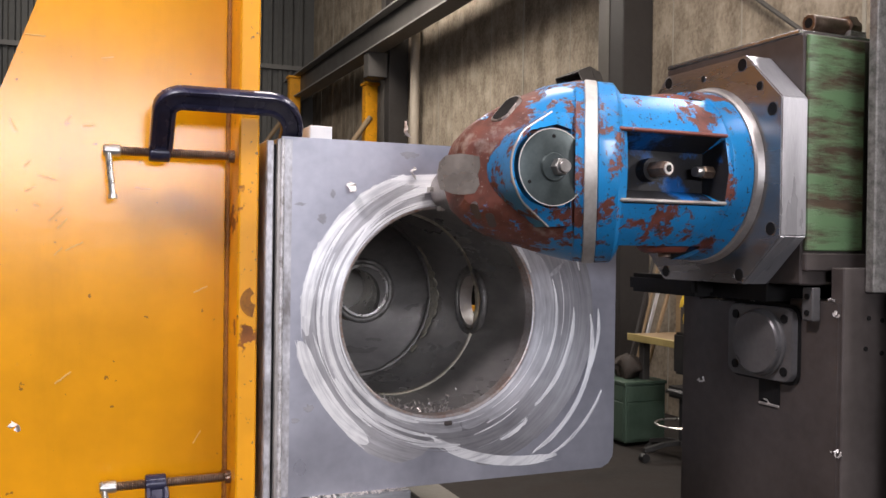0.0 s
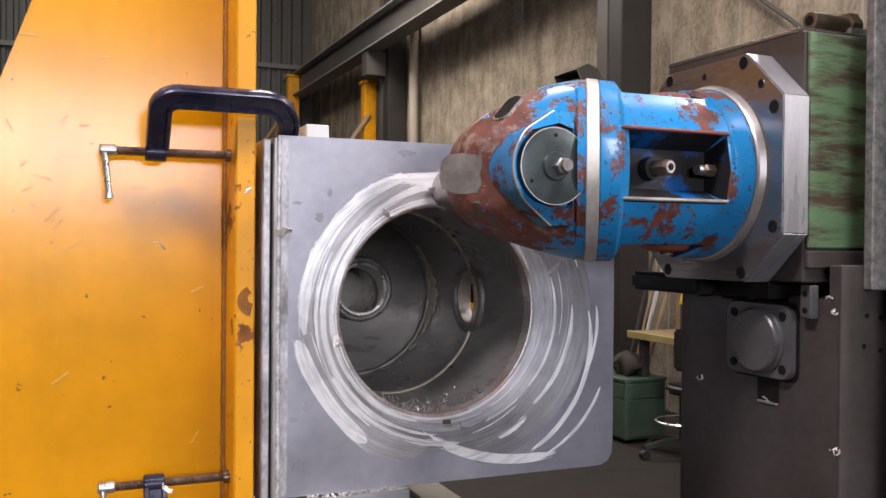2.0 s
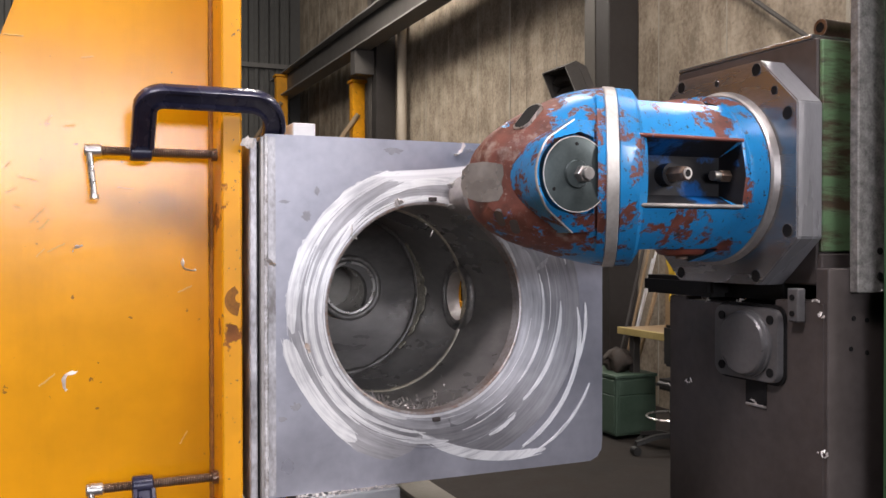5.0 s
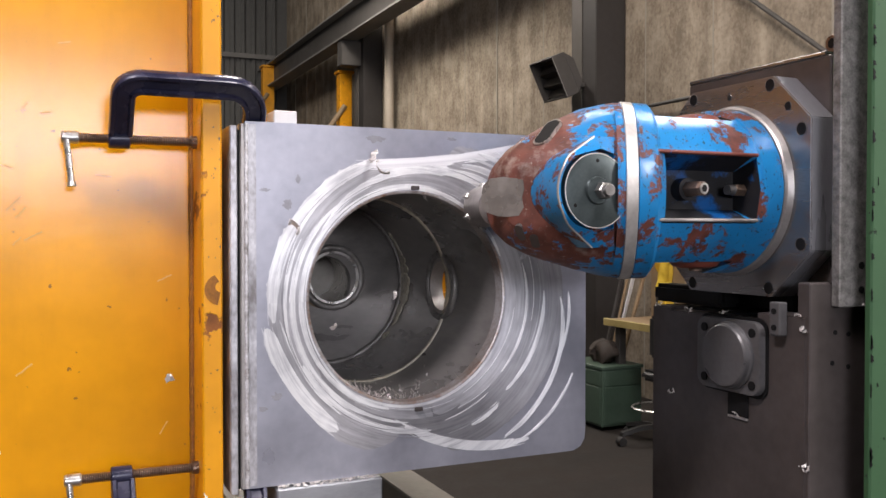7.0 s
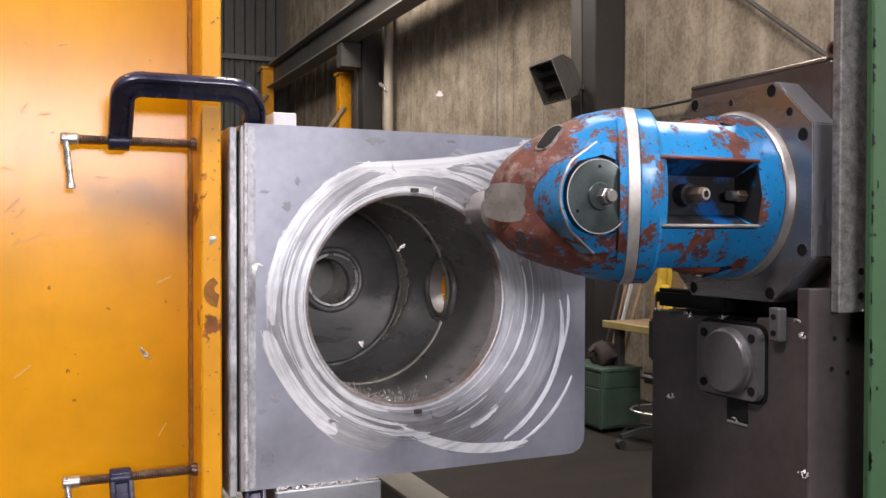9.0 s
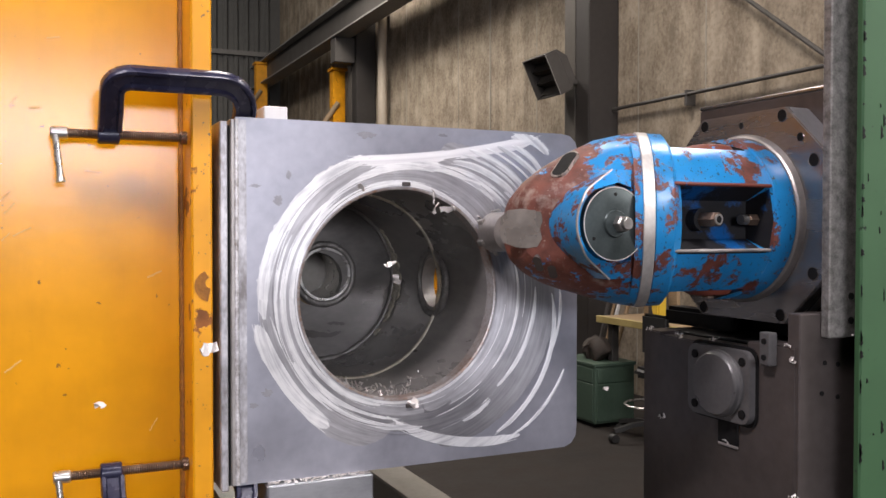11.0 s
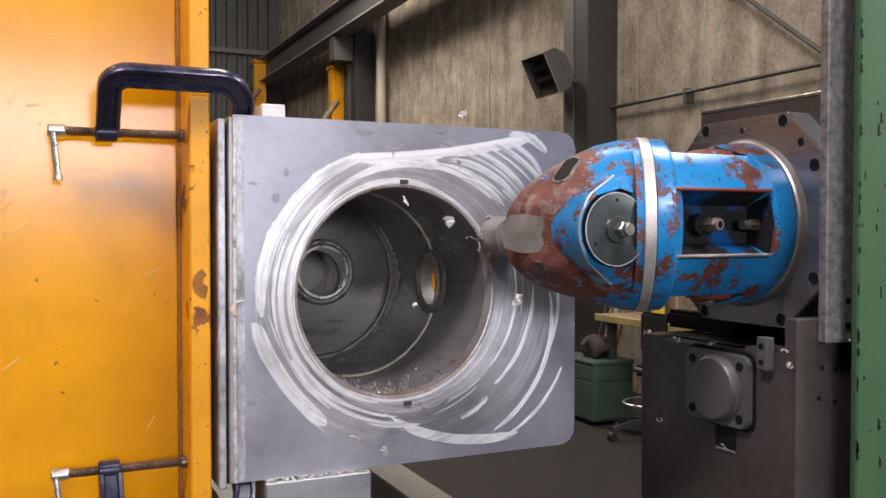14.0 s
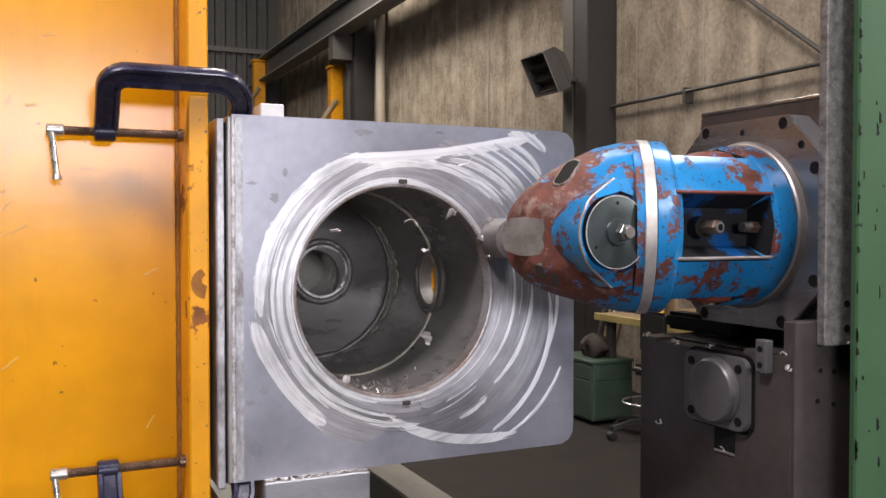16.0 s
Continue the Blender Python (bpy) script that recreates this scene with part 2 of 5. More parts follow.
M = dict(
    yellow=worn_paint("yellow_enamel", (0.78, 0.335, 0.003), (0.60, 0.31, 0.05), (0.30, 0.13, 0.02), 0.70, 6.0, rough=0.2, edge=0.03, stain=0.3, nicks=0.735),
    yellow_edge=worn_paint("yellow_edge_paint", (0.80, 0.34, 0.004), (0.30, 0.10, 0.02), (0.16, 0.10, 0.06), 0.635, 12.0, rough=0.4),
    weld=mat("brown_weld_bead", [(0.16, 0.06, 0.015), (0.45, 0.18, 0.02)], 0.6, 0.2, 40, 0.6, 160),
    blue=worn_paint("chipped_blue_paint", (0.012, 0.235, 0.55), (0.155, 0.045, 0.03), (0.03, 0.03, 0.035), 0.54, 15.0, rough=0.28, grain=0.76, nicks=0.645),
    nose=worn_paint("chipped_blue_nose_paint", (0.012, 0.235, 0.55), (0.15, 0.047, 0.031), (0.34, 0.25, 0.205), 0.55, 15.0, ramp=(-0.485, -0.30, 0.20, 0.105), rough=0.3, grain=0.76, nicks=0.68),
    primer=worn_paint("worn_red_primer", (0.20, 0.05, 0.03), (0.10, 0.055, 0.045), (0.006, 0.2, 0.6), 0.56, 8.0, rough=0.5),
    # oily dark patches, with the pocket's own shade put into the blue
    pocket=worn_paint("oily_shaded_blue_paint", (0.005, 0.11, 0.36), (0.012, 0.011, 0.012), (0.02, 0.02, 0.02), 0.385, 14.0, rough=0.3, edge=0.05),
    bare=mat("scraped_steel", [(0.34, 0.31, 0.29), (0.60, 0.57, 0.54)], 0.42, 0.7, 14, 0.12, 120),
    ring=mat("worn_bright_ring", [(0.50, 0.46, 0.42), (0.78, 0.75, 0.71)], 0.42, 0.5, 22, 0.15, 140),
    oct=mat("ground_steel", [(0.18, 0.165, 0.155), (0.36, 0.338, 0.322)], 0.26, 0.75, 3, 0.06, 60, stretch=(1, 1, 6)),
    # octagon's ground edge faces, with lamp glare put into the paler colour
    oct_lit_side=mat("lit_ground_side", [(0.27, 0.268, 0.28), (0.46, 0.455, 0.47)], 0.32, 0.5, 5, 0.06, 70, stretch=(6, 1, 1)),
    dark_steel=mat("dark_oily_steel", [(0.054, 0.045, 0.042), (0.118, 0.098, 0.091)], 0.42, 0.25, 5, 0.10, 50),
    cap=mat("dark_cap_steel", [(0.05, 0.065, 0.065), (0.09, 0.11, 0.11)], 0.38, 0.6, 20, 0.05, 200),
    bolt=mat("bolt_steel", [(0.30, 0.28, 0.26), (0.5, 0.48, 0.46)], 0.35, 0.85, 40, 0.1, 300),
    # dark parts, and the shade of holes, gaps and recesses put into colour
    black=mat("part_and_shade_black", [(0.008, 0.008, 0.009), (0.02, 0.019, 0.018)], 0.5, 0.1, 20, 0.1, 120),
    plate=mat("grey_steel_plate", [(0.37, 0.375, 0.43), (0.46, 0.465, 0.525), (0.55, 0.55, 0.61)], 0.38, 0.55, 4.5, 0.06, 45, contrast=0.2),
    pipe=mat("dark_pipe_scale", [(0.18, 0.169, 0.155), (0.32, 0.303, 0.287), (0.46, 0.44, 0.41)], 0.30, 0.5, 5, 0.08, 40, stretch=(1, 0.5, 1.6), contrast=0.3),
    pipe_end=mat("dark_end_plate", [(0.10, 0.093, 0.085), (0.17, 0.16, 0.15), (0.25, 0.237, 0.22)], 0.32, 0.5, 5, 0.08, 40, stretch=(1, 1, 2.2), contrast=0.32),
    rust=mat("rusty_bore_edge", [(0.32, 0.17, 0.10), (0.44, 0.38, 0.345), (0.62, 0.60, 0.60)], 0.36, 0.5, 14, 0.3, 160, contrast=0.14),
    seam=mat("weld_seam_steel", [(0.34, 0.31, 0.24), (0.82, 0.76, 0.62)], 0.36, 0.2, 60, 0.8, 260),
    seam_dark=mat("dark_weld_steel", [(0.13, 0.122, 0.114), (0.36, 0.34, 0.315)], 0.38, 0.4, 50, 0.8, 220),
    clamp=mat("navy_clamp_paint", [(0.012, 0.012, 0.028), (0.04, 0.04, 0.075)], 0.24, 0.1, 18, 0.15, 120),
    screw=mat("oily_screw_steel", [(0.14, 0.09, 0.06), (0.30, 0.22, 0.17)], 0.38, 0.75, 40, 0.3, 300),
    chrome=mat("zinc_handle_steel", [(0.5, 0.48, 0.45), (0.72, 0.70, 0.67)], 0.32, 0.85, 50, 0.1, 300),
    green=worn_paint("green_machine_paint", (0.037, 0.104, 0.040), (0.012, 0.014, 0.012), (0.02, 0.03, 0.02), 0.70, 9.0, rough=0.7),
    green_worn=worn_paint("stained_green_paint", (0.13, 0.225, 0.11), (0.07, 0.045, 0.026), (0.015, 0.015, 0.014), 0.505, 11.0, stretch=(0.45, 1, 2.6), rough=0.34, edge=0.07, grain=0.7),
    galv=mat("mottled_guide_steel", [(0.11, 0.105, 0.096), (0.31, 0.295, 0.275)], 0.5, 0.3, 70, 0.25, 260, contrast=0.16),
    concrete_rib=mat("pale_concrete_rib", [(0.26, 0.235, 0.19), (0.37, 0.34, 0.28)], 0.9, 0, 3, 0.3, 20),
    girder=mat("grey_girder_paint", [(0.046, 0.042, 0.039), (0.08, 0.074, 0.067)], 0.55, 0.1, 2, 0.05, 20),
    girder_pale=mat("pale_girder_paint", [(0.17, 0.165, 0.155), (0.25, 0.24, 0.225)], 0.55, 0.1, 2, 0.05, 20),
    sheet=mat("grey_wall_sheeting", [(0.10, 0.10, 0.095), (0.16, 0.16, 0.15)], 0.6, 0.1, 1, 0.05, 10),
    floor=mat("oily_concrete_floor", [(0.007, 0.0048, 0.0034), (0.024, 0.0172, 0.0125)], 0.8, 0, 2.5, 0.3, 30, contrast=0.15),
    roof=mat("dark_roof", [(0.03, 0.03, 0.03), (0.05, 0.05, 0.048)], 0.8, 0, 1, 0.05, 10),
    wood=mat("pale_worn_wood", [(0.20, 0.13, 0.07), (0.36, 0.26, 0.15)], 0.65, 0, 4, 0.2, 60, stretch=(1, 0.1, 1)),
    board=mat("yellow_bench_edge", [(0.30, 0.23, 0.08), (0.46, 0.36, 0.14)], 0.6, 0, 8, 0.1, 60),
    cabinet=mat("green_cabinet_paint", [(0.040, 0.070, 0.048), (0.072, 0.112, 0.080)], 0.5, 0, 4, 0.05, 40),
    plastic=mat("black_plastic", [(0.012, 0.012, 0.012), (0.028, 0.027, 0.026)], 0.5, 0, 10, 0.05, 80),
    bag=mat("brown_black_bag", [(0.016, 0.011, 0.008), (0.045, 0.032, 0.024)], 0.75, 0, 18, 0.5, 120),
    cloth=mat("yellow_cloth", [(0.55, 0.36, 0.02), (0.72, 0.5, 0.05)], 0.9, 0, 20, 0.4, 120),
    pvc=mat("beige_pipe", [(0.33, 0.28, 0.22), (0.42, 0.37, 0.30)], 0.5, 0, 3, 0.05, 30),
    table=mat("worn_table_steel", [(0.20, 0.19, 0.165), (0.32, 0.30, 0.27)], 0.45, 0.5, 8, 0.12, 90),
    block=mat("ground_block_steel", [(0.30, 0.31, 0.33), (0.46, 0.47, 0.49)], 0.42, 0.6, 7, 0.1, 70, stretch=(1, 1, 3)),
    chip=mat("steel_chip", [(0.55, 0.50, 0.46), (0.92, 0.88, 0.85)], 0.35, 0.2, 60, 0.1, 300),
    land=mat("scraped_nose_land", [(0.30, 0.26, 0.225), (0.52, 0.47, 0.42)], 0.30, 0.6, 24, 0.1, 120),
    cover=mat("grey_cover_steel", [(0.10, 0.096, 0.095), (0.17, 0.163, 0.162)], 0.36, 0.35, 12, 0.06, 120),
    stain=mat("dark_smudge", [(0.27, 0.265, 0.285), (0.38, 0.375, 0.40)], 0.5, 0.2, 60, 0.1, 200),
    column_edge=mat("brown_grey_edge", [(0.075, 0.066, 0.056), (0.115, 0.103, 0.09)], 0.55, 0.1, 3, 0.05, 20),
    scuff=mat("pale_scuffed_paint", [(0.62, 0.30, 0.03), (0.78, 0.48, 0.14)], 0.5, 0, 40, 0.2, 200),
    dark_column=mat("dark_column_paint", [(0.024, 0.021, 0.019), (0.042, 0.037, 0.034)], 0.55, 0.1, 2, 0.05, 20),
    bead=mat("whitish_ground_weld", [(0.30, 0.27, 0.25), (0.62, 0.60, 0.60), (0.84, 0.83, 0.84)], 0.42, 0.3, 45, 0.4, 200, contrast=0.16),
    strip=mat("scraped_pale_strip", [(0.28, 0.26, 0.255), (0.50, 0.49, 0.51), (0.74, 0.73, 0.75)], 0.4, 0.4, 22, 0.2, 150, stretch=(1, 1, 0.5), contrast=0.14),
    tape=mat("white_block_paint", [(0.62, 0.62, 0.62), (0.74, 0.74, 0.73)], 0.5, 0, 10, 0.05, 60),
)


# specular cut back so the shade painted in holes and gaps stays dark
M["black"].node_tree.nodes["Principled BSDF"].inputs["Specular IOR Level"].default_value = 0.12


def milled(name, cx, cz, low, high, rough, at, width, metal=0.3, aniso=0.88):
    """Bright steel brushed in circles round the centre of the cut (in the thing's own metres)."""
    m = bpy.data.materials.new(name)
    m.use_nodes = True
    n, l = m.node_tree.nodes, m.node_tree.links
    b = n["Principled BSDF"]
    co = n.new("ShaderNodeTexCoord")
    sep = n.new("ShaderNodeSeparateXYZ")
    l.new(co.outputs["Object"], sep.inputs[0])

    def op(kind, a, c=0.0):
        x = n.new("ShaderNodeMath")
        x.operation = kind
        for s, v in ((x.inputs[0], a), (x.inputs[1], c)):
            if isinstance(v, (int, float)):
                s.default_value = v
            else:
                l.new(v, s)
        return x.outputs[0]

    dx, dz = op("SUBTRACT", sep.outputs[0], cx), op("SUBTRACT", sep.outputs[2], cz)
    r = op("SQRT", op("ADD", op("MULTIPLY", dx, dx), op("MULTIPLY", dz, dz)))
    ang = op("ARCTAN2", dz, dx)
    tex = []
    for rs, as_, de in ((150, 2.2, 4), (420, 5.0, 2), (26, 5.0, 3)):
        cb = n.new("ShaderNodeCombineXYZ")
        l.new(op("MULTIPLY", r, rs), cb.inputs[0])
        l.new(op("MULTIPLY", ang, as_), cb.inputs[1])
        t = n.new("ShaderNodeTexNoise")
        t.inputs["Scale"].default_value, t.inputs["Detail"].default_value = 1.0, de
        l.new(cb.outputs[0], t.inputs["Vector"])
        tex.append(t.outputs[0])
    v = op("ADD", op("ADD", op("MULTIPLY", tex[0], 0.5), op("MULTIPLY", tex[1], 0.2)), op("MULTIPLY", tex[2], 0.3))
    ramp = n.new("ShaderNodeValToRGB")
    els = ramp.color_ramp.elements
    els[0].position, els[1].position = at - width, at + width
    els[0].color, els[1].color = (*low, 1), (*high, 1)
    l.new(v, ramp.inputs[0])
    l.new(ramp.outputs[0], b.inputs["Base Color"])
    b.inputs["Roughness"].default_value, b.inputs["Metallic"].default_value = rough, metal
    b.inputs["Anisotropic"].default_value = aniso
    across = n.new("ShaderNodeCombineXYZ")
    l.new(dx, across.inputs[0])
    l.new(dz, across.inputs[2])
    l.new(across.outputs[0], b.inputs["Tangent"])
    bp = n.new("ShaderNodeBump")
    bp.inputs["Strength"].default_value, bp.inputs["Distance"].default_value = 0.25, 0.0006
    l.new(v, bp.inputs["Height"])
    l.new(bp.outputs[0], b.inputs["Normal"])
    return m


def board_concrete(name):
    """Bare concrete cast against upright boards: toned strips, cloudy mottling, pits."""
    m = mat(name, [(0.175, 0.138, 0.098), (0.275, 0.227, 0.168), (0.365, 0.308, 0.236)], 0.9, 0, 3.4, 0.4, 30, stretch=(1, 1.1, 0.9), contrast=0.12)
    n, l = m.node_tree.nodes, m.node_tree.links
    b = n["Principled BSDF"]
    was = b.inputs["Base Color"].links[0].from_socket
    co = n.new("ShaderNodeTexCoord")

    def tone(stretch, scale, detail, lo, hi, dark, light, prev):
        mp = n.new("ShaderNodeMapping")
        mp.inputs["Scale"].default_value = stretch
        l.new(co.outputs["Object"], mp.inputs[0])
        t = n.new("ShaderNodeTexNoise")
        t.inputs["Scale"].default_value, t.inputs["Detail"].default_value = scale, detail
        l.new(mp.outputs[0], t.inputs["Vector"])
        r = n.new("ShaderNodeValToRGB")
        e = r.color_ramp.elements
        e[0].position, e[1].position = lo, hi
        e[0].color, e[1].color = (dark, dark, dark, 1), (light, light, light, 1)
        l.new(t.outputs[0], r.inputs[0])
        x = n.new("ShaderNodeMix")
        x.data_type, x.blend_type = "RGBA", "MULTIPLY"
        x.inputs["Factor"].default_value = 1.0
        l.new(prev, x.inputs["A"])
        l.new(r.outputs[0], x.inputs["B"])
        return x.outputs["Result"]

    c = tone((0.0, 5.5, 0.06), 1.0, 3, 0.38, 0.62, 0.90, 1.08, was)
    c = tone((1, 20, 1.2), 1.0, 3, 0.35, 0.65, 0.95, 1.05, c)
    c = tone((1, 1, 1), 22.0, 4, 0.28, 0.40, 0.76, 1.04, c)
    l.new(c, b.inputs["Base Color"])
    return m


M["concrete"] = board_concrete("board_marked_concrete")
# fresh steel; its near-white base also carries the window's reflection
M["cut"] = milled("fresh_milled_steel", -0.037, 0.328, (0.66, 0.66, 0.68), (1.0, 1.0, 1.0), 0.48, 0.475, 0.075)
M["cut_soft"] = milled("milled_steel_matt", -0.030, 0.326, (0.38, 0.375, 0.395), (0.64, 0.635, 0.66), 0.5, 0.5, 0.12, 0.45)
# darker copy, mainly for the side of the bore where the sheen fades
M["cut_grey"] = milled("milled_steel_grey", -0.010, 0.318, (0.27, 0.265, 0.28), (0.44, 0.435, 0.455), 0.42, 0.5, 0.13, 0.5)
M["cut_fan"] = milled("fresh_milled_steel_fan", 0.05, 0.355, (0.66, 0.66, 0.68), (1.0, 1.0, 1.0), 0.48, 0.475, 0.075)
M["cut_line"] = milled("fresh_milled_steel_line", -0.196, 2.386, (0.76, 0.75, 0.77), (1.0, 0.99, 1.0), 0.58, 0.46, 0.12)


# ---------- building helpers ----------
BASE = {}


def thing(name, base, label, category, group="", kind=""):
    """An empty at a thing's base; parts built in world metres hang under it."""
    o = new(name)
    o.empty_display_size = 0.05
    o.location = base
    BASE[o.name] = Vector(base)
    return tagged(o, label, category, group, kind)


def part(name, bm, material, parent=None, label="", smooth=False, kind=""):
    me = bpy.data.meshes.new(name)
    root = parent
    while root is not None and root.name not in BASE:
        root = root.parent
    if root is not None:
        bmesh.ops.translate(bm, verts=bm.verts, vec=-BASE[root.name])
    bmesh.ops.recalc_face_normals(bm, faces=bm.faces)
    bm.to_mesh(me)
    bm.free()
    me.materials.append(material)
    if smooth:
        for p in me.polygons:
            p.use_smooth = True
        me.set_sharp_from_angle(angle=radians(smooth if smooth is not True else 35))
    o = new(name, me)
    if parent is not None:
        o.parent = parent
    if label:
        o["label"] = label
    if kind:
        o["kind"] = kind
    return o


def box(x0, x1, y0, y1, z0, z1, bevel=0.0, bm=None, seg=1):
    own = bmesh.new()
    bmesh.ops.create_cube(own, size=1, matrix=Matrix.LocRotScale(((x0 + x1) / 2, (y0 + y1) / 2, (z0 + z1) / 2), None, (x1 - x0, y1 - y0, z1 - z0)))
    if bevel:
        bmesh.ops.bevel(own, geom=own.edges[:], offset=bevel, segments=seg, affect="EDGES")
    return join(bm, own)


def join(bm, own):
    if bm is None:
        return own
    me = bpy.data.meshes.new("tmp")
    own.to_mesh(me)
    own.free()
    bm.from_mesh(me)
    bpy.data.meshes.remove(me)
    return bm


def lathe(profile, origin, axis, seg=48, bm=None, closed=True):
    """Turns (along, radius) pairs round an axis through origin."""
    own = bmesh.new()
    a = Vector(axis).normalized()
    q = a.to_track_quat("Z", "Y")
    rings = []
    for s, r in profile:
        rings.append([own.verts.new(Vector(origin) + q @ Vector((r * math.cos(2 * math.pi * i / seg), r * math.sin(2 * math.pi * i / seg), s))) for i in range(seg)])
    for A, B in zip(rings, rings[1:]):
        for i in range(seg):
            own.faces.new((A[i], A[(i + 1) % seg], B[(i + 1) % seg], B[i]))
    if closed:
        own.faces.new(rings[0])
        own.faces.new(rings[-1])
    return join(bm, own)


def rod(p0, p1, r, seg=20, bm=None, ch=0.0):
    d = Vector(p1) - Vector(p0)
    L = d.length
    prof = [(0, r - ch), (ch, r), (L - ch, r), (L, r - ch)] if ch else [(0, r), (L, r)]
    return lathe(prof, p0, d, seg, bm)


def prism(pts, axis, d0, d1, bevel=0.0, bm=None):
    """A flat outline (pairs) pushed from d0 to d1 along x, y or z."""
    own = bmesh.new()
    k = "xyz".index(axis)

    def at(p, d):
        c = list(p)
        c.insert(k, d)
        return c

    A = [own.verts.new(at(p, d0)) for p in pts]
    B = [own.verts.new(at(p, d1)) for p in pts]
    own.faces.new(A)
    own.faces.new(B)
    for i in range(len(pts)):
        j = (i + 1) % len(pts)
        own.faces.new((A[i], A[j], B[j], B[i]))
    bmesh.ops.recalc_face_normals(own, faces=own.faces)
    if bevel:
        bmesh.ops.bevel(own, geom=own.edges[:], offset=bevel, segments=2, affect="EDGES")
    return join(bm, own)


def sweep(path, section, up=(0, 1, 0), bm=None):
    """Carries a closed section (a, b) along a path of points; a lies across the path in its plane, b along up."""
    own = bmesh.new()
    path = [Vector(p) for p in path]
    rings = []
    for i, p in enumerate(path):
        t = (path[min(i + 1, len(path) - 1)] - path[max(i - 1, 0)]).normalized()
        u = Vector(up)
        s = t.cross(u).normalized()
        rings.append([own.verts.new(p + s * a + u * b) for a, b in section])
    n = len(section)
    for A, B in zip(rings, rings[1:]):
        for i in range(n):
            own.faces.new((A[i], A[(i + 1) % n], B[(i + 1) % n], B[i]))
    own.faces.new(rings[0])
    own.faces.new(rings[-1])
    return join(bm, own)


def weld_bead(p0, p1, r, n, bm=None):
    """A lumpy bead along a line."""
    pts = [Vector(p0).lerp(Vector(p1), i / n) for i in range(n + 1)]
    own = bmesh.new()
    rings = []
    d = (pts[-1] - pts[0]).normalized()
    q = d.to_track_quat("Z", "Y")
    for p in pts:
        k = r * random.uniform(0.88, 1.08)
        rings.append([own.verts.new(p + q @ Vector((k * math.cos(a * math.pi / 4), k * math.sin(a * math.pi / 4), 0))) for a in range(8)])
    for A, B in zip(rings, rings[1:]):
        for i in range(8):
            own.faces.new((A[i], A[(i + 1) % 8], B[(i + 1) % 8], B[i]))
    own.faces.new(rings[0])
    own.faces.new(rings[-1])
    return join(bm, own)


# ---------- the hall ----------
FLOOR_Z = 0.0
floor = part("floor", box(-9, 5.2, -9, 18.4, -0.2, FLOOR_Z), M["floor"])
tagged(floor, "dark oily concrete workshop floor", "floor", kind="structure")

wall_e = part("wall_east", box(4.72, 5.1, -9, 18.2, 0, 8.2), M["concrete"])
tagged(wall_e, "board-marked grey-brown concrete panel wall", "wall", kind="structure")
# vertical board seams and panel joints on the concrete
y = -2.0
k = 0
while y < 17.8:
    w = 0.012 if k % 4 else 0.03
    part("rib", box(4.715 if k % 4 else 4.712, 4.7199, y, y + w, 0.02, 8.1), M["concrete_rib"] if k % 3 else M["concrete"], wall_e)
    y += 0.22 + 0.75 * random.random()
    k += 1

wall_n = part("wall_north", box(-9, 4.72, 18.2, 18.4, 0, 8.2), M["sheet"])
tagged(wall_n, "grey corrugated sheet wall at the hall's end", "wall", kind="structure")
for i in range(46):
    x = -6.0 + i * 0.23
    part("sheet_rib", prism([(x, 18.199), (x + 0.13, 18.199), (x + 0.10, 18.15), (x + 0.03, 18.15)], "z", 0.05, 8.1), M["sheet"], wall_n)
part("rail", box(-6, 4.6, 18.06, 18.15, 5.35, 5.45), M["girder_pale"], wall_n)

wall_w = part("wall_west", box(-9.3, -9, -9, 18.4, 0, 8.2), M["sheet"])
tagged(wall_w, "plain grey workshop wall", "wall", kind="structure")
wall_s = part("wall_south", box(-9.3, 5.2, -9.3, -9, 0, 8.2), M["sheet"])
tagged(wall_s, "plain grey workshop wall", "wall", kind="structure")
ceiling = part("ceiling", box(-9.3, 5.2, -9.3, 18.4, 8.2, 8.4), M["roof"])
tagged(ceiling, "dark sheet-metal roof underside", "ceiling", kind="structure")


# ---------- things along the hall's wall ----------
def h_column(x, y, w, top, name, label):
    t = thing(name, (x, y, 0), label, "column")
    part("front_flange", box(x - 0.16, x - 0.135, y - w / 2, y + w / 2, 0, top, 0.003), M["dark_column"], t)
    part("pale_edge", box(x - 0.168, x - 0.16, y + 0.02, y + w / 2, 0, top, 0.002), M["column_edge"], t, "paler strip on the flange face")
    part("web", box(x - 0.135, x + 0.135, y - 0.01, y + 0.01, 0, top), M["girder"], t)
    part("back_flange", box(x + 0.135, x + 0.16, y - w / 2, y + w / 2, 0, top, 0.003), M["girder"], t)
    part("near_cover", box(x - 0.155, x + 0.16, y - w / 2 - 0.012, y - w / 2, 0, top), M["dark_column"], t)
    return t


h_column(4.54, 5.62, 0.40, 8.2, "steel_column", "dark grey painted steel column at the concrete wall")
h_column(4.54, 12.2, 0.40, 8.2, "steel_column", "dark grey painted steel column at the concrete wall")

crane = thing("crane_runway", (4.2, 3, 4.6), "long grey steel crane runway girder along the wall", "girder")
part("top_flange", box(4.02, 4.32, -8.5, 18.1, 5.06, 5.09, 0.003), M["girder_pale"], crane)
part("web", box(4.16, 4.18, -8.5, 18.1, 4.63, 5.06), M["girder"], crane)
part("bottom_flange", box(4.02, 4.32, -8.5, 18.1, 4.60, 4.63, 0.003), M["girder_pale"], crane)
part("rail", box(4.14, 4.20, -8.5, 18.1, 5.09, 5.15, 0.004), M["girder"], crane)
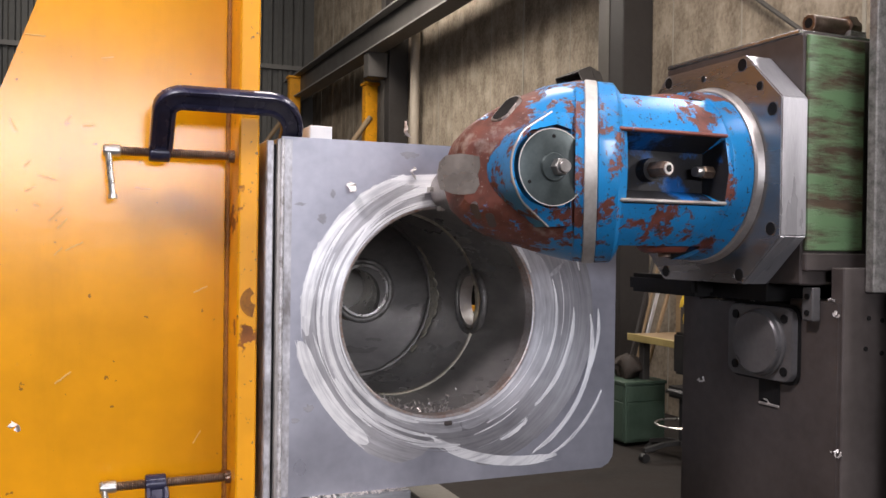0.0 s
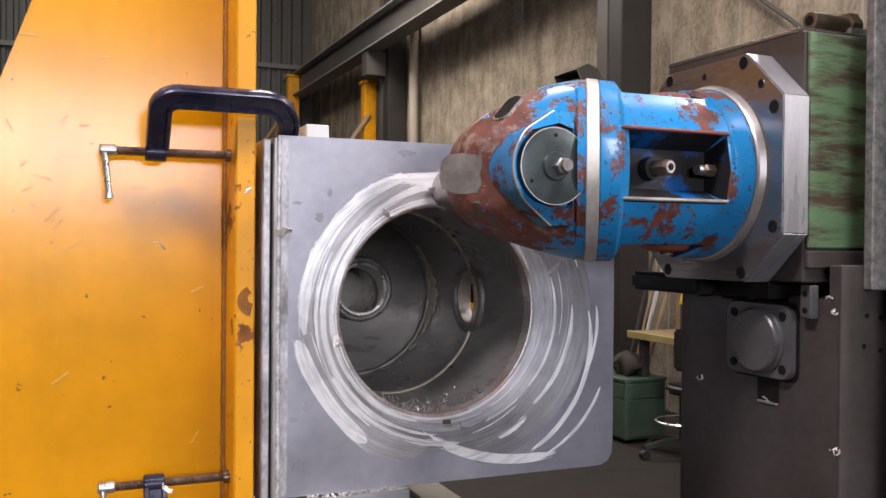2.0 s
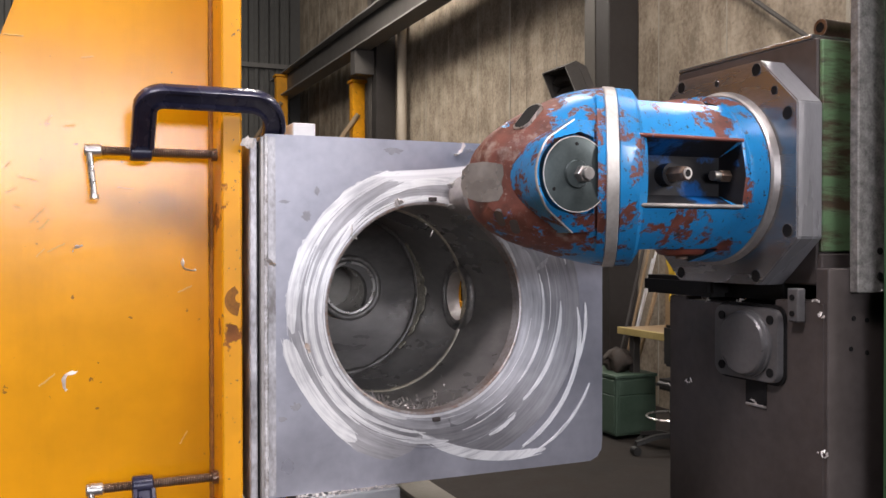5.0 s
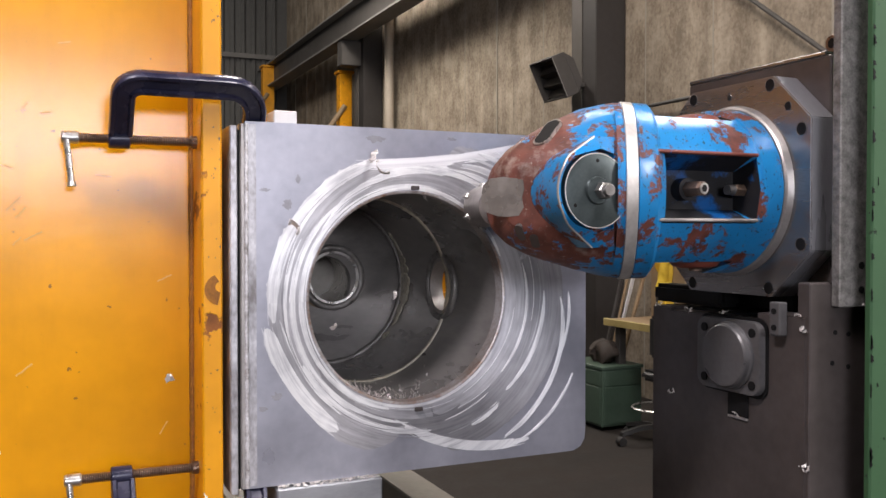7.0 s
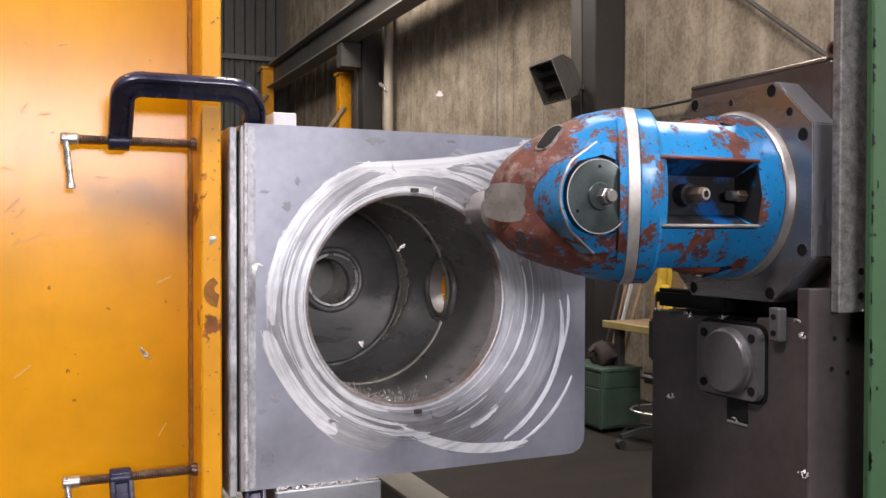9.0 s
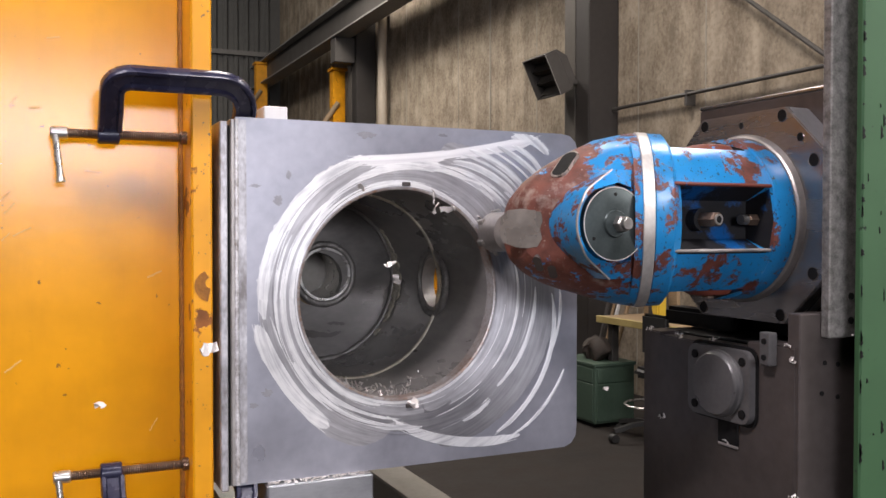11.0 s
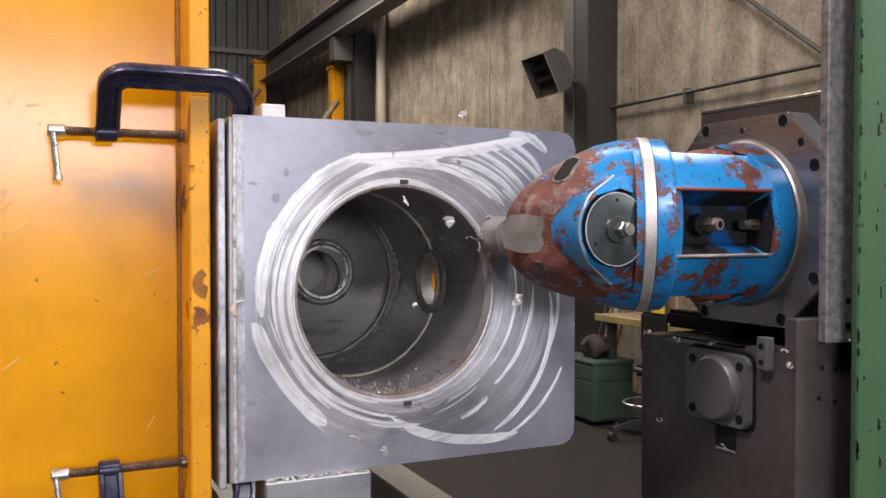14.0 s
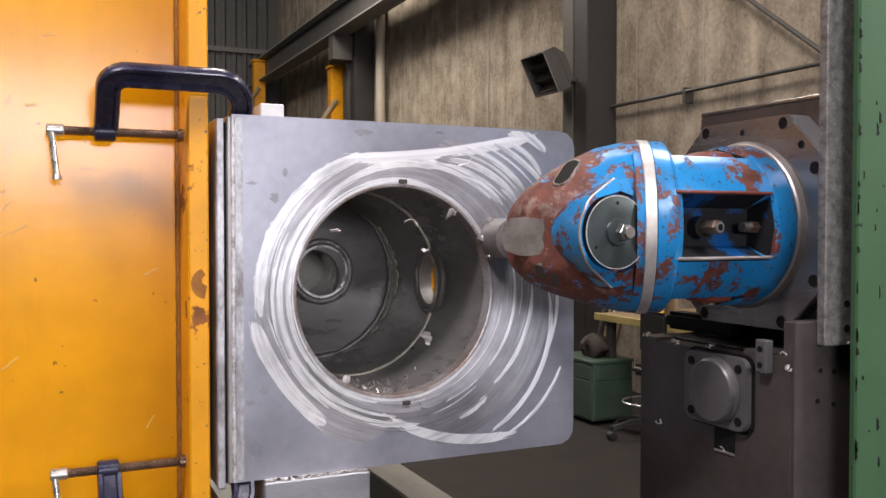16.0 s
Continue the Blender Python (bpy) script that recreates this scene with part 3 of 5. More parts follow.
for y in (5.62, 12.2):
    part("bracket", box(4.05, 4.38, y - 0.12, y + 0.12, 4.2, 4.60, 0.01), M["girder"], crane)
pipe_v = part("drain_pipe", rod((4.58, 11.35, 0), (4.58, 11.35, 8.1), 0.075, 20), M["pvc"], smooth=True)
tagged(pipe_v, "beige vertical drain pipe on the concrete wall", "pipe")

# yellow guard posts with a slanted strut far down the hall
for yy, xx, w, top in ((13.2, 4.45, 0.22, 4.25), (17.2, 4.05, 0.24, 5.0)):
    g = thing("jib_post", (xx, yy, 0), "yellow painted steel post with a slanted strut", "post", "yellow posts")
    part("post", box(xx - w / 2, xx + w / 2, yy - 0.1, yy + 0.1, 0, top, 0.008), M["yellow_edge"], g)
    part("cap", box(xx - w / 2 - 0.03, xx + w / 2 + 0.03, yy - 0.13, yy + 0.13, top, top + 0.05, 0.006), M["yellow_edge"], g)
    part("strut", rod((xx - 0.02, yy - 0.1, top - 0.55), (xx - 0.9, yy - 0.1, top - 1.8), 0.045, 10), M["wood"], g)

# conduit pair on the wall with clips
cond = thing("conduit", (4.66, 4, 2.6), "thin dark pipe clipped along the concrete wall", "pipe")
part("tube", rod((4.64, 5.4, 2.655), (4.64, -2.0, 2.655), 0.017, 12), M["girder"], cond, smooth=True)
for y in (4.35, 2.2, 0.2):
    part("clip", box(4.62, 4.72, y - 0.014, y + 0.014, 2.56, 2.69, 0.003), M["girder"], cond)
brace = part("wall_brace", rod((4.62, 4.2, 3.69), (4.62, 2.7, 2.57), 0.018, 10), M["girder"])
tagged(brace, "thin dark slanted bracing rod on the wall", "rod")
low = part("conduit", rod((4.64, 17.0, 2.42), (4.64, 5.85, 2.42), 0.014, 10), M["girder"])
tagged(low, "thin dark pipe along the concrete wall", "pipe")

# floodlight on the column, switched off
fl = thing("floodlight", (4.2, 5.75, 3.0), "black floodlight with a rectangular hood, switched off", "lamp")
tilt = Matrix.Translation((4.06, 5.74, 2.96)) @ Matrix.Rotation(radians(-26), 4, "Y") @ Matrix.Scale(0.9, 4)


def hooded(bm, m):
    bmesh.ops.transform(bm, matrix=m, verts=bm.verts)
    return bm


hb = bmesh.new()
for b in ((0, 0.15, -0.24, 0.24, 0.205, 0.222), (0, 0.15, -0.24, 0.24, -0.222, -0.205), (0, 0.15, 0.223, 0.24, -0.205, 0.205), (0, 0.15, -0.24, -0.223, -0.205, 0.205)):
    box(*b, 0.003, hb)
prism([(0.15, -0.222), (0.15, 0.222), (0.24, 0.12), (0.24, -0.12)], "y", -0.24, 0.24, 0.004, hb)
part("hood", hooded(hb, tilt), M["girder"], fl)
part("rim", hooded(box(-0.008, 0.0, -0.246, -0.232, -0.226, 0.226, 0.002), tilt), M["girder_pale"], fl, "pale worn front rim")
for z0, z1 in ((-0.19, -0.07), (-0.06, 0.06), (0.07, 0.19)):
    part("reflector", hooded(prism([(0.05, z0), (0.145, (z0 + z1) / 2 - 0.01), (0.145, (z0 + z1) / 2 + 0.01), (0.05, z1), (0.1495, z1), (0.1495, z0)], "y", -0.22, 0.22), tilt), M["column_edge"], fl, "dull metal reflector")
part("bracket", box(4.22, 4.40, 5.60, 5.66, 2.90, 2.95, 0.006), M["girder"], fl)
part("arm", rod((4.25, 5.74, 3.05), (4.30, 5.63, 2.92), 0.03, 12), M["girder"], fl)

# workbench along the wall
bench = thing("workbench", (4.1, 4.0, 0), "wooden workbench with a yellow-edged top", "workbench")
part("top", box(3.72, 4.66, 1.2, 4.28, 0.80, 0.845, 0.004), M["wood"], bench)
part("front_edge", box(3.69, 3.72, 1.2, 4.28, 0.795, 0.85, 0.004), M["board"], bench, "yellow front edge")
for xx in (3.80, 4.56):
    for yy in (1.3, 4.2):
        part("leg", box(xx - 0.03, xx + 0.03, yy - 0.03, yy + 0.03, 0, 0.80, 0.003), M["girder"], bench)

for i, (dx, dy, h, r) in enumerate(((0, 0, 1.5, 0.012), (0.05, 0.08, 1.38, 0.010), (0.02, 0.17, 1.6, 0.014), (0.10, 0.05, 1.2, 0.018), (0.13, 0.22, 1.45, 0.010))):
    st = part("rod", rod((3.72 + dx, 4.40 + dy * 0.7, 0.0), (4.02 + dx, 4.30 + dy * 0.4, h), r, 8), (M["wood"], M["tape"], M["girder"])[i % 3])
    tagged(st, "thin rod leaning beside the workbench", "rod", "leaning rods")

drill = thing("power_tool", (3.95, 3.85, 0.845), "yellow and grey power tool standing on the bench", "tool")
part("body", box(3.86, 3.98, 3.74, 3.86, 0.845, 1.10, 0.02, seg=2), M["girder"], drill)
part("grip", prism([(3.70, 0.85), (3.76, 0.85), (3.80, 1.0), (3.76, 1.16), (3.70, 1.10)], "x", 3.84, 3.92, 0.01), M["cloth"], drill, "yellow grip")
def draped_cloth(x, y, z, w, h):
    """A rumpled hanging sheet with thickness: folds run down it, the hem is uneven."""
    bm = bmesh.new()
    nu, nv = 16, 14
    sides = []
    for d in (0.0, 0.012):
        grid = []
        for j in range(nv + 1):
            v = j / nv
            row = []
            for i in range(nu + 1):
                u = i / nu
                wide = w * (1.0 - 0.35 * v + 0.25 * noise.noise((v * 3, 5, 0)))
                fold = 0.035 * math.sin(u * 9 + 2 * noise.noise((u * 2, v * 2, 3))) * (0.3 + v) + 0.03 * noise.noise((u * 5, v * 5, 9))
                row.append(bm.verts.new((x + fold - d, y + (u - 0.5) * wide, z - v * h * (1 + 0.35 * noise.noise((u * 4, 2, 6))))))
            grid.append(row)
        sides.append(grid)
    A, B = sides
    for j in range(nv):
        for i in range(nu):
            bm.faces.new((A[j][i], A[j][i + 1], A[j + 1][i + 1], A[j + 1][i]))
            bm.faces.new((B[j][i], B[j + 1][i], B[j + 1][i + 1], B[j][i + 1]))
    for i in range(nu):
        bm.faces.new((A[0][i], B[0][i], B[0][i + 1], A[0][i + 1]))
        bm.faces.new((A[nv][i], A[nv][i + 1], B[nv][i + 1], B[nv][i]))
    for j in range(nv):
        bm.faces.new((A[j][0], A[j + 1][0], B[j + 1][0], B[j][0]))
        bm.faces.new((A[j][nu], B[j][nu], B[j + 1][nu], A[j + 1][nu]))
    return bm


rg = part("cloth", draped_cloth(4.0, 3.93, 1.44, 0.22, 0.36), M["cloth"], smooth=60)
tagged(rg, "crumpled yellow cloth hung over a wooden board", "cloth")
bd = part("board", box(4.03, 4.06, 3.72, 4.12, 0.845, 1.45, 0.003), M["wood"])
tagged(bd, "pale wooden board standing on the bench", "board")
mach = part("bench_case", box(4.12, 4.55, 3.0, 3.6, 0.845, 1.0, 0.01), M["girder"])
tagged(mach, "dark grey case lying on the workbench", "case")

cab = thing("cabinet", (3.75, 4.25, 0), "low green metal cabinet on the floor", "cabinet")
part("body", box(3.56, 3.93, 4.10, 4.52, 0.03, 0.47, 0.006), M["cabinet"], cab)
part("lid", box(3.55, 3.94, 4.09, 4.63, 0.47, 0.495, 0.004), M["cabinet"], cab)
part("plinth", box(3.59, 3.90, 4.14, 4.60, 0, 0.03), M["black"], cab)
part("drawer", box(3.552, 3.56, 4.12, 4.50, 0.345, 0.455, 0.002), M["cabinet"], cab)
part("door", box(3.552, 3.56, 4.12, 4.50, 0.05, 0.335, 0.002), M["cabinet"], cab)
part("drawer", box(3.58, 3.91, 4.092, 4.10, 0.345, 0.455, 0.002), M["cabinet"], cab)
part("side_panel", box(3.58, 3.91, 4.092, 4.10, 0.05, 0.335, 0.002), M["cabinet"], cab)
bag = bmesh.new()
bmesh.ops.create_icosphere(bag, subdivisions=3, radius=1, matrix=Matrix.LocRotScale((3.76, 4.34, 0.575), None, (0.12, 0.16, 0.10)))
for v in bag.verts:
    v.co += Vector((0.05, 0.05, 0.06)) * noise.noise(v.co * 11) + Vector((0.02, -0.02, 0.02)) * noise.noise(v.co * 34)
    v.co.z = max(v.co.z, 0.496)
tagged(part("tool_bag", bag, M["bag"], smooth=60), "dark crumpled bag on the green cabinet", "bag")

# swivel chair, seen as seat edge, post and star base
ch = thing("office_chair", (3.72, 3.62, 0), "black swivel chair with a star base on castors", "chair")
ox, oy = 3.72, 3.62
for a in range(5):
    an = a * 2 * math.pi / 5 + 0.5
    ex, ey = ox + 0.30 * math.cos(an), oy + 0.30 * math.sin(an)
    part("base_arm", sweep([(ox, oy, 0.13), (ox + 0.15 * math.cos(an), oy + 0.15 * math.sin(an), 0.12), (ex, ey, 0.085)], [(-0.022, -0.015), (0.022, -0.015), (0.018, 0.015), (-0.018, 0.015)], up=(0, 0, 1)), M["plastic"], ch)
    part("castor", rod((ex, ey - 0.025, 0.032), (ex, ey + 0.025, 0.032), 0.032, 14), M["plastic"], ch)
part("post", rod((ox, oy, 0.12), (ox, oy, 0.45), 0.026, 16), M["plastic"], ch, smooth=True)
part("seat", box(ox - 0.10, ox + 0.30, oy - 0.30, oy + 0.10, 0.45, 0.53, 0.03, seg=3), M["plastic"], ch)
part("backrest", box(ox - 0.06, ox - 0.02, oy - 0.24, oy + 0.05, 0.62, 0.92, 0.02, seg=2), M["plastic"], ch)
part("back_bar", box(ox - 0.02, ox, oy - 0.12, oy - 0.06, 0.48, 0.70), M["plastic"], ch)
part("foot_ring", lathe([(-0.008, 0.19), (0, 0.198), (0.008, 0.19), (0, 0.182), (-0.008, 0.19)], (ox, oy, 0.26), (0, 0, 1), 28, closed=False), M["chrome"], ch, "bright metal ring")

# ---------- supports under the work ----------
for xa, xb, lab in ((0.395, 0.487, "worn steel support beam under the work"), (0.03, 0.27, "broad steel support beam under the work")):
    b = thing("support_beam", (xa, 0, 0), lab, "beam", "support beams")
    part("rail", box(xa, xb, -0.35, 1.4, 0.72, 0.95, 0.004), M["table"], b)
    part("pedestal", box(xa + 0.01, xb - 0.01, 0.9, 1.3, 0, 0.72, 0.004), M["dark_steel"], b)
    part("pedestal", box(xa + 0.01, xb - 0.01, -0.3, 0.1, 0, 0.72, 0.004), M["dark_steel"], b)
blk = part("support_block", box(0.052, 0.252, -0.012, 0.26, 0.95, 1.066, 0.003), M["block"])
tagged(blk, "ground steel block under the workpiece, chips on top", "block")

sb = bmesh.new()
rs = random.Random(21)
for i in range(120):
    m = Matrix.LocRotScale((rs.uniform(0.053, 0.25), -0.010 + abs(rs.gauss(0, 0.012)), 1.0675 + abs(rs.gauss(0, 0.0012))), Euler((rs.uniform(-0.6, 0.6), rs.uniform(-0.6, 0.6), rs.uniform(0, 6))), (rs.uniform(0.004, 0.012), rs.uniform(0.0015, 0.003), 0.0009))
    bmesh.ops.create_cube(sb, size=1, matrix=m)
tagged(part("swarf", sb, M["chip"]), "bright steel swarf along the edge of the support block", "swarf", kind="stuff")

# ---------- the yellow fixture ----------
fix = thing("angle_plate", (-0.3, 0.2, 0), "large yellow painted steel angle plate with scratches", "fixture")
part("web", prism([(-0.075, 0.0), (-0.075, 2.4), (-0.24, 2.4), (-0.456, 1.79), (-1.08, 0.03), (-1.08, 0.0)], "y", 0.100, 0.125, 0.002), M["yellow"], fix)
part("flange", box(-0.075, -0.040, 0.0, 0.62, 0.0, 2.5, 0.003), M["yellow_edge"], fix, "scuffed yellow edge")
part("weld_bead", weld_bead((-0.0775, 0.097, 0.4), (-0.0775, 0.097, 2.39), 0.0058, 200), M["weld"], fix, "brown weld bead", smooth=60)
part("foot", box(-1.1, -0.04, -0.15, 0.62, -0.0, 0.04, 0.004), M["yellow"], fix)
scf = bmesh.new()
rs = random.Random(3)
for i in range(18):
    # short ragged scratches on the painted web
    x, z = rs.uniform(-0.44, -0.10), rs.choice((rs.uniform(1.15, 1.9), rs.gauss(1.66, 0.09)))
    if i % 2:
        x = rs.uniform(-0.44, -0.30)
    an, L, w = rs.gauss(0.35, 0.5), rs.uniform(0.008, 0.034), rs.uniform(0.0007, 0.002)
    pts = []
    for j in range(7):
        f = j / 6
        pts.append((x + L * (f - 0.5) * math.cos(an) + 0.0012 * noise.noise((i, f * 4, 0)), 0.0995, z + L * (f - 0.5) * math.sin(an) + 0.002 * noise.noise((i, f * 4, 7))))
    sweep(pts, [(-w, -0.0003), (w * rs.uniform(0.4, 1), -0.0003), (w, 0.001), (-w, 0.001)], bm=scf)
part("scuffing", scf, M["scuff"], fix, "pale scratches through the yellow paint", kind="stuff")
arc = [radians(q) for q in range(115, 256, 14)]
part("rust_mark", prism([(-0.041 + 0.030 * math.cos(q), 1.425 + 0.028 * math.sin(q)) for q in arc] + [(-0.041 + 0.012 * math.cos(q), 1.430 + 0.010 * math.sin(q)) for q in reversed(arc)], "y", -0.0012, 0.0006), M["weld"], fix, "brown rusty arc mark")

# ---------- the workpiece ----------
HX, HZ, HR = 0.313, 1.400, 0.200
work = thing("workpiece", (0.35, 0.2, 1.07), "welded steel housing with a milled square flange plate and bore", "workpiece")


def inside(x, z):
    x0, x1, z0, z1 = 0.0, 0.708, 1.07, 1.72
    if not (x0 <= x <= x1 and z0 <= z <= z1):
        return False
    for cx, cz, r, sx, sz in ((x1, z1, 0.034, 1, 1), (x1, z0, 0.034, 1, -1)):
        ix, iz = cx - sx * r, cz - sz * r
        if (x - ix) * sx > 0 and (z - iz) * sz > 0 and math.hypot(x - ix, z - iz) > r:
            return False
    return True


def rim(a):
    lo, hi = 0.2, 0.7
    for _ in range(30):
        m = (lo + hi) / 2
        if inside(HX + m * math.cos(a), HZ + m * math.sin(a)):
            lo = m
        else:
            hi = m
    return HX + lo * math.cos(a), HZ + lo * math.sin(a)


def holed_plate(y0, y1, r):
    angles = sorted([2 * math.pi * i / 180 for i in range(180)] + [math.atan2(z - HZ, x - HX) % (2 * math.pi) for x in (0.0,) for z in (1.07, 1.72)])
    bm = bmesh.new()
    R = []
    for y in (y0, y1):
        R.append([bm.verts.new((rim(a)[0], y, rim(a)[1])) for a in angles])
        R.append([bm.verts.new((HX + r * math.cos(a), y, HZ + r * math.sin(a))) for a in angles])
    fo, fi, bo, bi = R
    n = len(angles)
    for i in range(n):
        j = (i + 1) % n
        bm.faces.new((fo[i], fo[j], fi[j], fi[i]))
        bm.faces.new((bo[i], bi[i], bi[j], bo[j]))
        bm.faces.new((fo[i], bo[i], bo[j], fo[j]))
        bm.faces.new((fi[i], fi[j], bi[j], bi[i]))
    return bm


flange_plate = part("flange_plate", holed_plate(0.0, 0.032, HR), M["plate"], work)


def ring_tube(r0, r1, ya, yb, seg=120):
    return lathe([(ya, r0), (ya, r1), (yb, r1), (yb, r0), (ya, r0)], (HX, 0, HZ), (0, 1, 0), seg, closed=False)


# pipe with a round nozzle opening through its side wall
NY, NZ, NR = 0.292, 1.402, 0.062


def pierced_pipe(r, ya, yb, seg=128, rows=60):
    bm = bmesh.new()
    grid = [[bm.verts.new((HX + r * math.cos(2 * math.pi * i / seg), ya + (yb - ya) * j / rows, HZ + r * math.sin(2 * math.pi * i / seg))) for i in range(seg)] for j in range(rows + 1)]
    for j in range(rows):
        for i in range(seg):
            q = [grid[j][i], grid[j][(i + 1) % seg], grid[j + 1][(i + 1) % seg], grid[j + 1][i]]
            if all(v.co.x > HX and math.hypot(v.co.y - NY, v.co.z - NZ) < NR + 0.012 for v in q):
                continue
            bm.faces.new(q)
    return bm


part("pipe_wall", pierced_pipe(0.203, 0.032, 0.62), M["pipe"], work, "dark pipe bore", smooth=True)
part("pipe_shell", pierced_pipe(0.215, 0.032, 0.62), M["pipe"], work, smooth=True)
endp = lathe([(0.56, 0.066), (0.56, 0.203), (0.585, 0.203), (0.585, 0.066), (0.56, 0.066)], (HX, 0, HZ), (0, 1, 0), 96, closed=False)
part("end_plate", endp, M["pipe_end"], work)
part("bore_lip", lathe([(0.0295, 0.1985), (0.0, 0.1985), (-0.0012, 0.2005), (-0.0012, 0.2035), (0.0, 0.2035), (0.0295, 0.2035), (0.0295, 0.1985)], (HX, 0, HZ), (0, 1, 0), 160, closed=False), M["rust"], work, "rust-tinted bore edge", smooth=True)


def ring_weld(centre, axis, R, r, n=120, lump=0.35):
    bm = bmesh.new()
    q = Vector(axis).normalized().to_track_quat("Z", "Y")
    rings = []
    for i in range(n):
        a = 2 * math.pi * i / n
        k = r * random.uniform(1 - lump, 1 + lump)
        d = q @ Vector((math.cos(a), math.sin(a), 0))
        u = q @ Vector((0, 0, 1))
        p = Vector(centre) + d * R
        rings.append([bm.verts.new(p + d * k * math.cos(b * math.pi / 3) + u * k * math.sin(b * math.pi / 3)) for b in range(6)])
    for i in range(n):
        A, B = rings[i], rings[(i + 1) % n]
        for b in range(6):
            bm.faces.new((A[b], A[(b + 1) % 6], B[(b + 1) % 6], B[b]))
    return bm


ew = bmesh.new()
for i in range(170):
    a = radians(random.gauss(0, 17))
    side = math.cos(a * 3.0)
    m = Matrix.LocRotScale((HX + 0.2005 * math.cos(a), 0.537 + random.uniform(-0.034, 0.016) * max(0.25, side), HZ + 0.2005 * math.sin(a)), Euler((random.uniform(-0.3, 0.3), -a, 0)), (0.32, 1.2, 1.0))
    bmesh.ops.create_icosphere(ew, subdivisions=2, radius=random.uniform(0.004, 0.0095), matrix=m)
part("weld_build_up", ew, M["seam"], work, "heavy lumpy weld", smooth=60, kind="stuff")
part("end_weld", ring_weld((HX, 0.556, HZ), (0, 1, 0), 0.2, 0.006), M["seam_dark"], work, "lumpy weld seam", smooth=60)
part("girth_weld", ring_weld((HX, 0.275, HZ), (0, 1, 0), 0.2045, 0.0062, 160, 0.12), M["seam"], work, "flat weld seam", smooth=60)
# centre nozzle in the end plate, side nozzle in the wall
part("end_nozzle", lathe([(0.555, 0.060), (0.555, 0.066), (0.80, 0.066), (0.80, 0.060), (0.555, 0.060)], (HX + 0.02, 0, HZ + 0.012), (0, 1, 0), 48, closed=False), M["chrome"], work, smooth=True)
part("nozzle_weld", ring_weld((HX + 0.02, 0.561, HZ + 0.012), (0, 1, 0), 0.074, 0.009, 84, 0.12), M["seam_dark"], work, smooth=60)
part("end_cover", lathe([(0.74, 0.0), (0.74, 0.0598), (0.75, 0.0598)], (HX + 0.02, 0, HZ + 0.012), (0, 1, 0), 32), M["table"], work)
part("side_nozzle", lathe([(0.505, NR - 0.006), (0.505, NR + 0.002), (0.536, NR + 0.002), (0.536, NR - 0.006), (0.505, NR - 0.006)], (0, NY, NZ), (1, 0, 0), 48, closed=False), M["bare"], work, smooth=True)
part("nozzle_weld", ring_weld((0.5075, NY, NZ), (1, 0, 0), NR + 0.011, 0.009, 90, 0.12), M["seam_dark"], work, smooth=60)

sw = bmesh.new()
rs = random.Random(11)
for i in range(170):
    a = radians(rs.gauss(-97, 17))
    y = 0.02 + abs(rs.gauss(0, 0.10))
    rr = 0.200 - rs.uniform(0, 0.004)
    m = Matrix.LocRotScale((HX + rr * math.cos(a), min(y, 0.45), HZ + rr * math.sin(a)), Euler((rs.uniform(0, 6), rs.uniform(0, 6), rs.uniform(0, 6))), (rs.uniform(0.003, 0.010), rs.uniform(0.0012, 0.0025), 0.0009))
    bmesh.ops.create_cube(sw, size=1, matrix=m)
tagged(part("swarf", sw, M["bare"]), "bright steel swarf lying in the bottom of the bore", "swarf", kind="stuff")

# side bars against the fixture
part("side_plate", box(-0.027, -0.014, -0.001, 0.5, 1.062, 1.712, 0.002), M["strip"], work, "bright ground edge")
# black strip set between the bars as the shade of their gap
part("gap_shade_strip", box(-0.0138, -0.0095, 0.006, 0.5, 1.07, 1.705), M["black"], work)
part("edge_bar", box(-0.0093, -0.001, -0.003, 0.48, 1.07, 1.716, 0.002), M["bare"], work)
wb = weld_bead((0.001, -0.001, 1.072), (0.001, -0.001, 1.716), 0.0045, 120)
part("edge_weld", wb, M["bead"], work, "whitish ground weld", smooth=60)
part("top_web", box(0.05, 0.22, 0.032, 0.30, 1.688, 1.704, 0.002), M["plate"], work)

# ---------- milled tracks on the plate ----------
LEVEL = [0]


